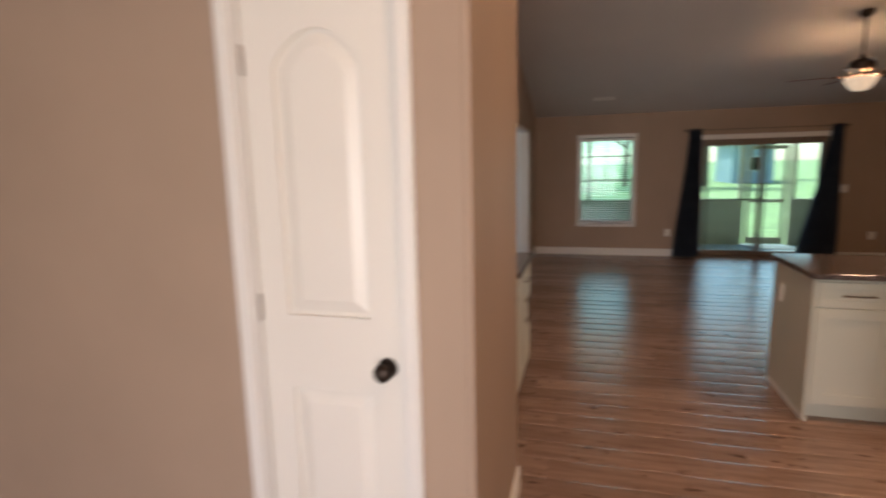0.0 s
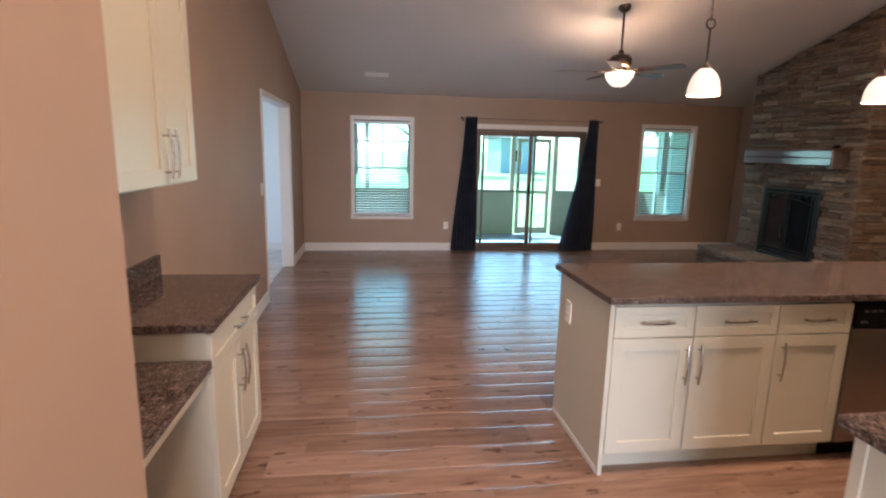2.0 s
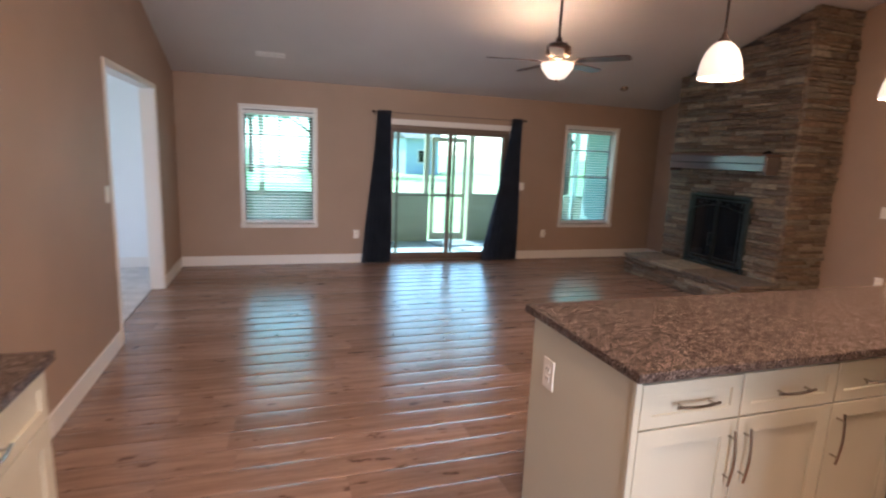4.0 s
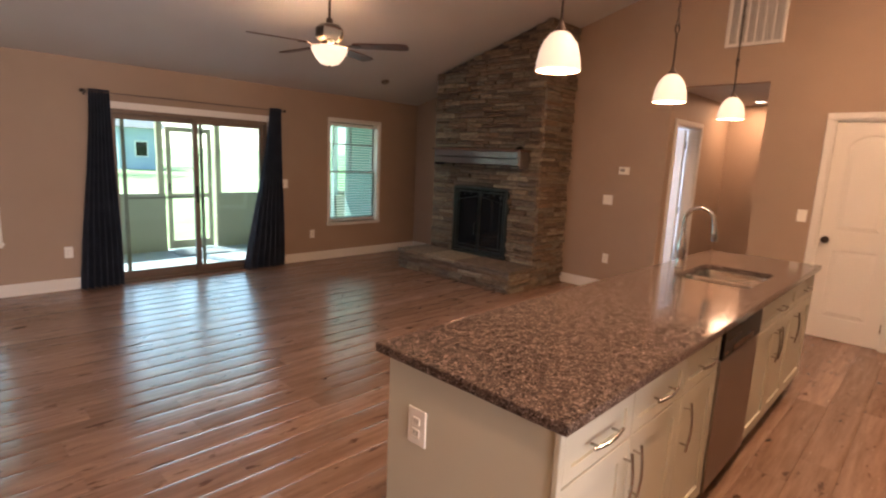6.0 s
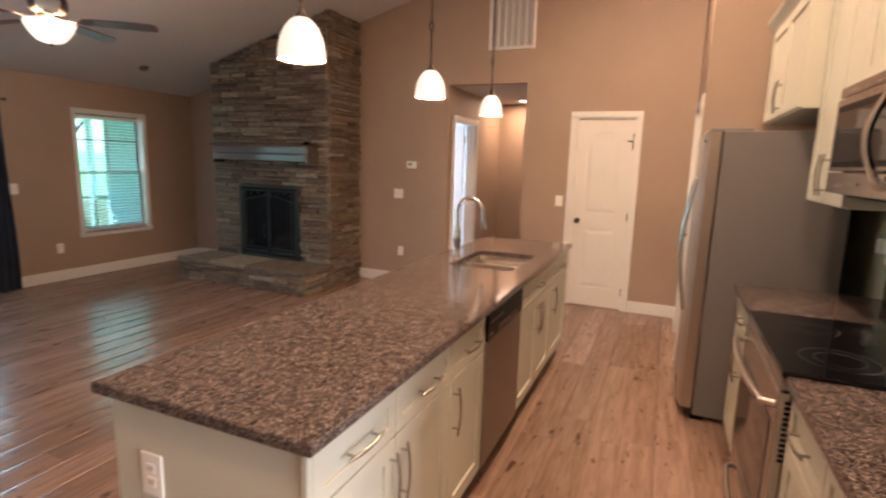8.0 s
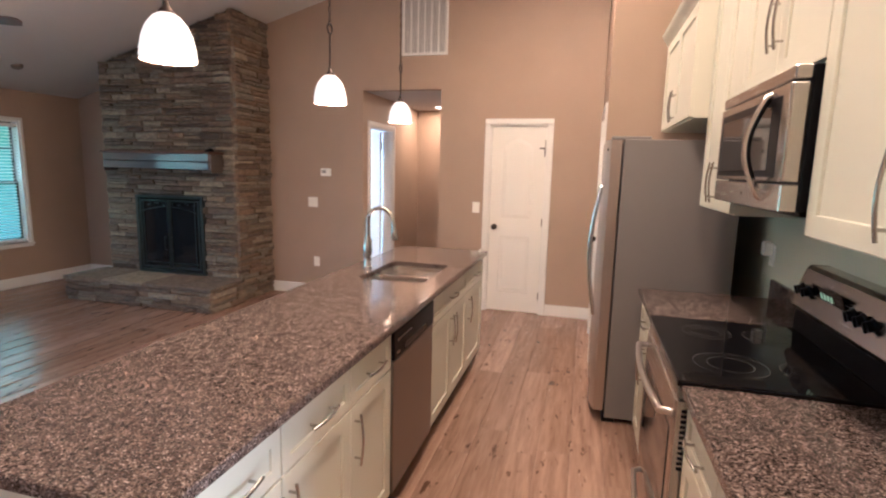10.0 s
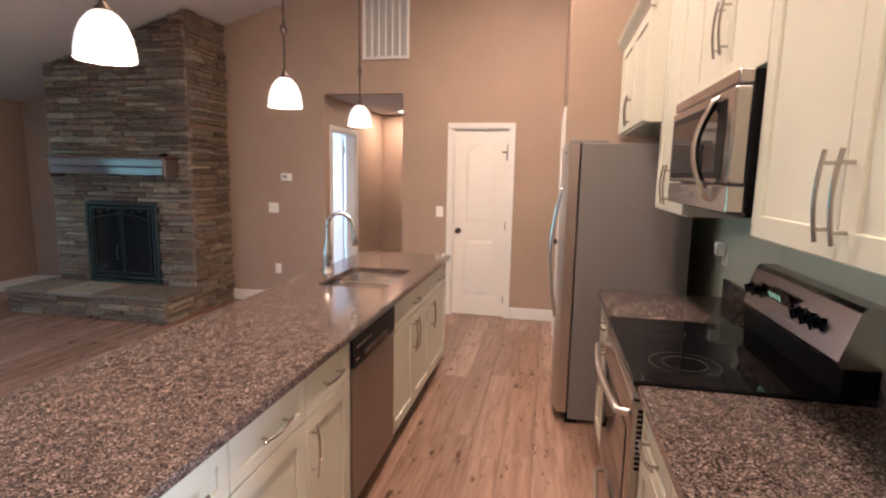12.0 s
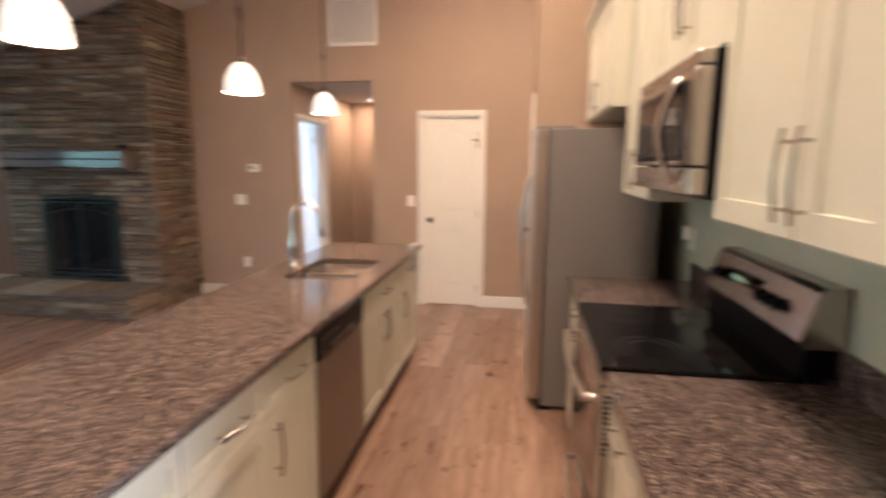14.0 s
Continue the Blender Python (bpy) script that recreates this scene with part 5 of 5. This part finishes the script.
core(FY0 + 0.03, iy0, 0.0)
core(iy1, FY1 - 0.03, 0.0)
core(iy0, iy1, iz1)
part("core", bm, MORTAR, fp, "dark mortar between stones")
front_m = pose(FX, FY1, 0, 0, 0, -90)   # local x runs towards -y
cells = lay(FY1 - FY0, lambda x: ceil_z(FY1 - x) - 0.004, HZ, (FY1 - iy1, FY1 - iy0, iz0, iz1), 5)
rs.shuffle(cells)
for c in cells[:300]:
    set_stone(front_m, c, fp, rs)
if len(cells) > 300:
    stones_joined(front_m, cells[300:], fp, rs)
side_m = pose(FX + 0.0, FY0, 0)           # faces -y
stones_joined(side_m, lay(XR - FX, lambda x: ceil_z(FY0) - 0.004, 0.0, None, 9), fp, rs)
stones_joined(pose(XR, FY1, 0, 0, 0, 180), lay(XR - FX, lambda x: ceil_z(FY1) - 0.004, 0.0, None, 21), fp, rs)
# firebox behind the doors
part("firebox", boxes((FX + 0.34, FX + 0.36, iy0, iy1, 0.2, iz1), (FX, FX + 0.34, iy0 - 0.01, iy0, 0.2, iz1), (FX, FX + 0.34, iy1, iy1 + 0.01, 0.2, iz1), (FX, FX + 0.34, iy0, iy1, iz1 - 0.01, iz1), (FX, FX + 0.34, iy0, iy1, 0.2, HZ + 0.005)), BLACK, fp)
# dark iron; the slider's teal reflection is tinted into its base colour
IRON = material("dark_iron_teal_reflection", (0.075, 0.09, 0.085), 0.34, 0.9)
FIREGLASS = material("smoked_fire_glass", (0.01, 0.012, 0.014), 0.05)
fd = thing("fireplace_doors", (FX - 0.05, (iy0 + iy1) / 2, HZ), "dark metal fireplace doors with smoked glass and scrollwork", "fireplace doors")
xf = FX - 0.055
part("outer_frame", boxes((xf, xf + 0.045, iy0 - 0.01, iy0 + 0.028, HZ, iz1 + 0.01), (xf, xf + 0.045, iy1 - 0.028, iy1 + 0.01, HZ, iz1 + 0.01), (xf, xf + 0.045, iy0 + 0.028, iy1 - 0.028, iz1 - 0.022, iz1 + 0.01), (xf, xf + 0.045, iy0 + 0.028, iy1 - 0.028, HZ, HZ + 0.035), bevel=0.004), IRON, fd)
ym = (iy0 + iy1) / 2
for a, b, s in ((iy0 + 0.045, ym - 0.003, 1), (ym + 0.003, iy1 - 0.045, -1)):
    lf = part("glass_door", boxes((xf + 0.004, xf + 0.03, a, a + 0.022, HZ + 0.055, iz1 - 0.04), (xf + 0.004, xf + 0.03, b - 0.022, b, HZ + 0.055, iz1 - 0.04), (xf + 0.004, xf + 0.03, a + 0.022, b - 0.022, iz1 - 0.06, iz1 - 0.04), (xf + 0.004, xf + 0.03, a + 0.022, b - 0.022, HZ + 0.055, HZ + 0.08)), IRON, fd)
    part("pane", boxes((xf + 0.016, xf + 0.020, a + 0.02, b - 0.02, HZ + 0.08, iz1 - 0.06)), FIREGLASS, lf)
    pts = []
    for i in range(13):
        u = i / 12
        y = a + (b - a) * u
        k = (y - iy0) / (iy1 - iy0)
        pts.append((xf, y, iz1 - 0.20 + 0.085 * math.sin(math.pi * k)))
    part("arched_bar", tube(bmesh.new(), pts, 0.006, 6), IRON, lf, smooth=True)
    bm = bmesh.new()
    for i in range(4):
        cy = a + 0.05 + (b - a - 0.1) * i / 3
        sc = []
        for k in range(15):
            t = k / 14
            ang = 1.5 * math.pi * t * (1 if i % 2 else -1)
            rad = 0.03 * (1 - 0.75 * t)
            sc.append((xf, cy + rad * math.cos(ang), iz1 - 0.085 + rad * 0.7 * math.sin(ang)))
        tube(bm, sc, 0.004, 5)
    part("scrollwork", bm, IRON, lf, smooth=True)
    part("upright_bar", boxes((xf - 0.004, xf + 0.006, (a if s < 0 else b) + s * -0.0 - 0.008, (a if s < 0 else b) + 0.008, HZ + 0.06, iz1 - 0.05)), IRON, lf)
    hy = ym - 0.045 if s > 0 else ym + 0.045
    part("handle", tube(bmesh.new(), [(xf + 0.004, hy, 0.55), (xf - 0.03, hy, 0.56), (xf - 0.03, hy, 0.70), (xf + 0.004, hy, 0.71)], 0.006, 8), IRON, lf, smooth=True)
    part("side_bar", boxes((xf, xf + 0.006, (b - 0.06 if s < 0 else a + 0.05), (b - 0.05 if s < 0 else a + 0.06), HZ + 0.08, iz1 - 0.06), (xf, xf + 0.006, a + 0.02, b - 0.02, HZ + 0.12, HZ + 0.13)), IRON, lf)

mt = thing("mantel", (FX - 0.1, 7.2, 1.48), "dark stained wooden mantel shelf on the stone", "mantel")
part("beam", boxes((FX - 0.24, FX - 0.005, 6.42, 7.84, 1.495, 1.575), bevel=0.004), MANTELWOOD, mt)
part("fascia", boxes((FX - 0.24, FX - 0.005, 6.42, 7.84, 1.583, 1.662), bevel=0.004), MANTELWOOD, mt)
part("groove", boxes((FX - 0.225, FX - 0.01, 6.43, 7.83, 1.57, 1.59)), BLACK, mt)
part("top_board", boxes((FX - 0.255, FX - 0.005, 6.395, 7.865, 1.662, 1.686), bevel=0.005, seg=2), DARKWOOD, mt)
for y in (6.405, 7.84):
    part("end_bracket", boxes((FX - 0.225, FX - 0.005, y, y + 0.014, 1.46, 1.655), bevel=0.003), MANTELWOOD, mt)
tagged(part("mantel_ornament", tube(bmesh.new(), [(FX - 0.12, 6.56, 1.685), (FX - 0.12, 6.53, 1.70), (FX - 0.12, 6.48, 1.71), (FX - 0.12, 6.45, 1.70)], [0.012, 0.02, 0.022, 0.01], 10), BLACK, smooth=True), "small dark object lying on the mantel", "ornament")

he = thing("hearth", (5.7, 7.2, 0), "raised stone hearth with flat slab top", "hearth")
part("core", boxes((HX0 + 0.04, FX + 0.02, FY0 - 0.0, FY1 + 0.08, 0.0, HZ - 0.045)), MORTAR, he)
g = random.Random(4)
for c in lay(FY1 + 0.12 - FY0 + 0.04, lambda x: HZ - 0.05, 0.0, None, 31, 0.04, 0.085):
    set_stone(pose(HX0, FY1 + 0.10, 0, 0, 0, -90), c, he, g)
for c in lay(FX - HX0 + 0.02, lambda x: HZ - 0.05, 0.0, None, 33, 0.04, 0.085):
    set_stone(pose(HX0, FY0 - 0.04, 0), c, he, g)
y = FY0 - 0.07
for w in (0.46, 0.42, 0.55, 0.40, 0.15):
    wd = min(w, FY1 + 0.13 - y)
    part("slab", boxes((HX0 - 0.04 + g.uniform(-0.01, 0.01), FX + 0.01, y + 0.003, y + wd - 0.003, HZ - 0.046, HZ + g.uniform(-0.004, 0.002)), bevel=0.008, seg=2), SLAB, he)
    y += wd

# ---- screened porch and what lies beyond ----
PY, PZ = 11.9, -0.18
solid("porch_floor", boxes((-1.2, 7.4, YB + 0.14, PY + 0.12, PZ - 0.15, PZ)), CONCRETE, "pale grey concrete porch floor", "porch floor")
solid("porch_ceiling", boxes((-1.2, 7.4, YB + 0.14, PY + 0.3, 2.32, 2.4)), TRIM, "white porch ceiling", "ceiling")
solid("porch_beam", boxes((-1.2, 7.4, PY, PY + 0.1, 2.08, 2.32)), TRIM, "white porch beam", "beam")
solid("porch_knee_wall", boxes((-1.2, 3.50, PY, PY + 0.1, PZ, 0.74), (4.36, 7.4, PY, PY + 0.1, PZ, 0.74), (-1.22, 3.50, PY - 0.02, PY + 0.12, 0.74, 0.78), (4.36, 7.42, PY - 0.02, PY + 0.12, 0.74, 0.78)), PORCHPAINT, "tan half wall of the screened porch", "wall")
solid("porch_side_wall", boxes((-1.2, -1.1, YB + 0.14, PY, PZ, 0.74)), PORCHPAINT, "tan half wall of the screened porch", "wall")
for x in (-1.15, 0.4, 1.95, 3.45, 4.38, 5.9, 7.35):
    p = solid("porch_post", boxes((x - 0.045, x + 0.045, PY + 0.005, PY + 0.095, 0.78 if not 3.4 < x < 4.5 else PZ, 2.08), bevel=0.004), POSTWOOD, "square wooden porch post", "post")
for y in (9.9, 10.9):
    for x in (-1.15,):
        solid("porch_post", boxes((x - 0.045, x + 0.045, y - 0.045, y + 0.045, 0.74, 2.32), bevel=0.004), POSTWOOD, "square wooden porch post", "post")
# pale siding; the teal light on it is put into the base colour
SIDING = painted("teal_lit_siding", (0.42, 0.52, 0.48), 0.6, 0.04)
bm = bmesh.new()
for i in range(22):
    z = PZ + 0.115 * i
    prism(bm, [(6.42, z), (6.40, z + 0.004), (6.415, z + 0.115), (6.50, z + 0.115), (6.50, z)], 1, YB + 0.14, 10.9)
solid("porch_siding_wall", bm, SIDING, "pale lap siding on porch side wall", "wall")
for y in (10.95, 11.4):
    solid("porch_post", boxes((6.40, 6.49, y - 0.045, y + 0.045, PZ, 2.32), bevel=0.004), WHITEVINYL, "square white porch post", "post")
solid("porch_side_panel", boxes((6.42, 6.47, 11.0, PY, PZ, 0.74)), PORCHPAINT, "tan half wall of the screened porch", "wall")
r = thing("screen_door", (3.92, PY + 0.05, PZ), "tan framed porch screen door", "door")
part("frame", boxes((3.55, 3.62, PY + 0.03, PY + 0.07, PZ + 0.02, 1.86), (4.21, 4.28, PY + 0.03, PY + 0.07, PZ + 0.02, 1.86), (3.62, 4.21, PY + 0.03, PY + 0.07, 1.78, 1.86), (3.62, 4.21, PY + 0.03, PY + 0.07, PZ + 0.02, PZ + 0.16), (3.62, 4.21, PY + 0.03, PY + 0.07, 0.70, 0.77), bevel=0.003), POSTWOOD, r)
part("handle", boxes((3.57, 3.59, PY + 0.005, PY + 0.03, 0.82, 0.94), bevel=0.003), BLACK, r)
tagged(part("doormat", boxes((3.5, 4.3, PY - 0.62, PY - 0.12, PZ, PZ + 0.012), bevel=0.004), fabric("grey_doormat", (0.16, 0.17, 0.19))), "grey doormat by the screen door", "doormat")
r = thing("porch_fan", (3.3, 10.6, 2.1), "porch ceiling fan with small lit globe", "ceiling fan")
part("rod", tube(bmesh.new(), [(3.3, 10.6, 2.0), (3.3, 10.6, 2.33)], 0.012, 8), BRONZE, r)
part("motor", lathe(bmesh.new(), [(0, 2.10), (0.08, 2.09), (0.1, 2.05), (0.08, 2.0), (0, 1.99)], 3.3, 10.6, 20), BRONZE, r, smooth=True)
part("globe", lathe(bmesh.new(), [(0.06, 1.99), (0.07, 1.95), (0.04, 1.91), (0, 1.90)], 3.3, 10.6, 18), FANGLASS, r, smooth=True)
for k in range(4):
    bm = bmesh.new()
    prism(bm, [(0.1, -0.04), (0.6, -0.06), (0.6, 0.06), (0.1, 0.04)], 2, -0.004, 0.004)
    part("blade", bm, DARKWOOD, r, m=Matrix.Translation((3.3, 10.6, 2.04)) @ pose(0, 0, 0, 0, 0, 20 + 90 * k) @ pose(0, 0, 0, 10))

bm = bmesh.new()
vs = [bm.verts.new(p) for p in ((-900, -900, -0.4), (900, -900, -0.4), (900, 900, -0.4), (-900, 900, -0.4))]
bm.faces.new(vs)
solid("ground", bm, GRASS, "sunlit green lawn", "lawn")


def tree(x, y, h, spread, seed):
    g = random.Random(seed)
    r = thing("tree", (x, y, -0.4), "leafy green tree at the edge of the lawn", "tree", "trees behind the lawn")
    pts = [(x, y, -0.4), (x + 0.1, y, h * 0.3), (x - 0.1, y + 0.1, h * 0.75)]
    bm = tube(bmesh.new(), pts, [0.22, 0.17, 0.06], 9)
    for k in range(7):
        a = g.uniform(0, 6.28)
        z = h * g.uniform(0.3, 0.65)
        tube(bm, [(x, y, z), (x + spread * 0.4 * math.cos(a), y + spread * 0.4 * math.sin(a), z + h * 0.12), (x + spread * 0.8 * math.cos(a), y + spread * 0.8 * math.sin(a), z + h * 0.2)], [0.08, 0.05, 0.02], 6)
    part("trunk", bm, BARK, r)
    verts, faces = [], []
    clumps = [(g.gauss(0, 0.45), g.gauss(0, 0.45), g.uniform(-0.5, 0.5)) for _ in range(34)]
    for cx, cy, cz in clumps:
        for _ in range(70):
            p = Vector((x + spread * (cx + g.gauss(0, 0.16)), y + spread * (cy + g.gauss(0, 0.16)), h * (0.68 + 0.5 * cz * 0.7) + spread * g.gauss(0, 0.14)))
            a = Vector((g.gauss(0, 1), g.gauss(0, 1), g.gauss(0, 1))).normalized()
            b = a.orthogonal().normalized()
            s = g.uniform(0.09, 0.2)
            n = len(verts)
            verts += [tuple(p - a * s), tuple(p + b * s * 0.5), tuple(p + a * s), tuple(p - b * s * 0.5)]
            faces.append((n, n + 1, n + 2, n + 3))
    me = bpy.data.meshes.new("crown")
    o = Vector(r.location)
    me.from_pydata([tuple(Vector(v) - o) for v in verts], [], faces)
    me.materials.append(LEAF)
    c = new("crown", me)
    c.parent = r
    tagged(c, kind="stuff")


for i, (x, y, h, s) in enumerate(((-7, 46, 9, 4), (-1, 44, 8, 3.6), (3.5, 47, 9, 4), (9.2, 45, 8, 3.2), (-13, 48, 11, 5), (13.2, 23, 6.5, 2.6), (17.5, 26, 7.5, 3), (23, 30, 9, 4), (12, 60, 12, 5), (17, 62, 12, 5))):
    tree(x, y, h, s, 40 + i)
hs = thing("house", (13.6, 50, -0.4), "far pale blue sided house with grey roof", "house")
part("wall", boxes((12.4, 15.6, 50, 56, -0.4, 2.9)), BLUESIDING, hs)
bm = bmesh.new()
prism(bm, [(49.6, 2.9), (56.4, 2.9), (53, 4.4)], 0, 12.1, 15.9)
part("roof", bm, ROOFING, hs)
w = part("window", boxes((13.5, 14.5, 49.94, 50.0, 0.6, 1.9)), TRIM, hs)
part("pane", boxes((13.6, 14.4, 49.92, 49.94, 0.7, 1.8)), GLASSBLK, w)

# ---- floor planks, laid along x ----
PW, PL = 0.182, 1.22


def plank_mesh(length, seed):
    """A plank with a faintly crowned top and eased edges, centred on its origin."""
    g = random.Random(seed)
    w = PW - 0.0012
    prof = [(-w / 2, -0.010), (-w / 2, -0.0016)]
    prof += [(w * (k / 8 - 0.5) * 0.985, -0.0009 * (abs(k / 4 - 1) ** 2.0)) for k in range(9)]
    prof += [(w / 2, -0.0016), (w / 2, -0.010)]
    L = length - 0.0012
    verts = [(x, y, z) for x in (-L / 2, L / 2) for y, z in prof]
    n = len(prof)
    faces = [(i, i + 1, n + i + 1, n + i) for i in range(n - 1)]
    me = bpy.data.meshes.new("plank")
    me.from_pydata(verts, [], faces)
    me.materials.append(PLANK)
    for p in me.polygons:
        p.use_smooth = len(p.vertices) == 4
    me.update()
    return me


FULL = plank_mesh(PL, 0)
floor = bpy.data.objects["floor"]
gp = random.Random(77)
rest_v, rest_f = [], []
count = 0
row = 0
y = -2.95
while y < YB - 0.05:
    xs = (-3.15 if y < 1.5 else XL - 0.1) - gp.uniform(0.1, 1.15)
    while xs < XR + 0.1:
        a, b = max(xs, -3.2 if y < 1.5 else XL - 0.11), min(xs + PL, XR + 0.1)
        if b - a > 0.03:
            tilt = gp.gauss(0, 0.0007)
            cx, cy = (a + b) / 2, y + PW / 2
            near = 1.7 < cy < 7.4
            whole = b - a > PL - 1e-3
            me = FULL if whole else plank_mesh(b - a, 1)
            if near and count < 300:
                ob = new("plank", me)
                ob.parent = floor
                ob.matrix_basis = Matrix.Translation((cx, cy, 0)) @ Matrix.Rotation(tilt, 4, "X")
                count += 1
            else:
                n = len(rest_v)
                k = Matrix.Translation((cx, cy, 0)) @ Matrix.Rotation(tilt, 4, "X")
                rest_v += [tuple(k @ v.co) for v in me.vertices]
                rest_f += [tuple(n + i for i in p.vertices) for p in me.polygons]
        xs += PL
    y += PW
me = bpy.data.meshes.new("far_planks")
me.from_pydata(rest_v, [], rest_f)
me.materials.append(PLANK)
for p in me.polygons:
    p.use_smooth = len(p.vertices) == 4
ob = new("far_planks", me)
ob.parent = floor
tagged(ob, "further planks of the floor", kind="stuff")
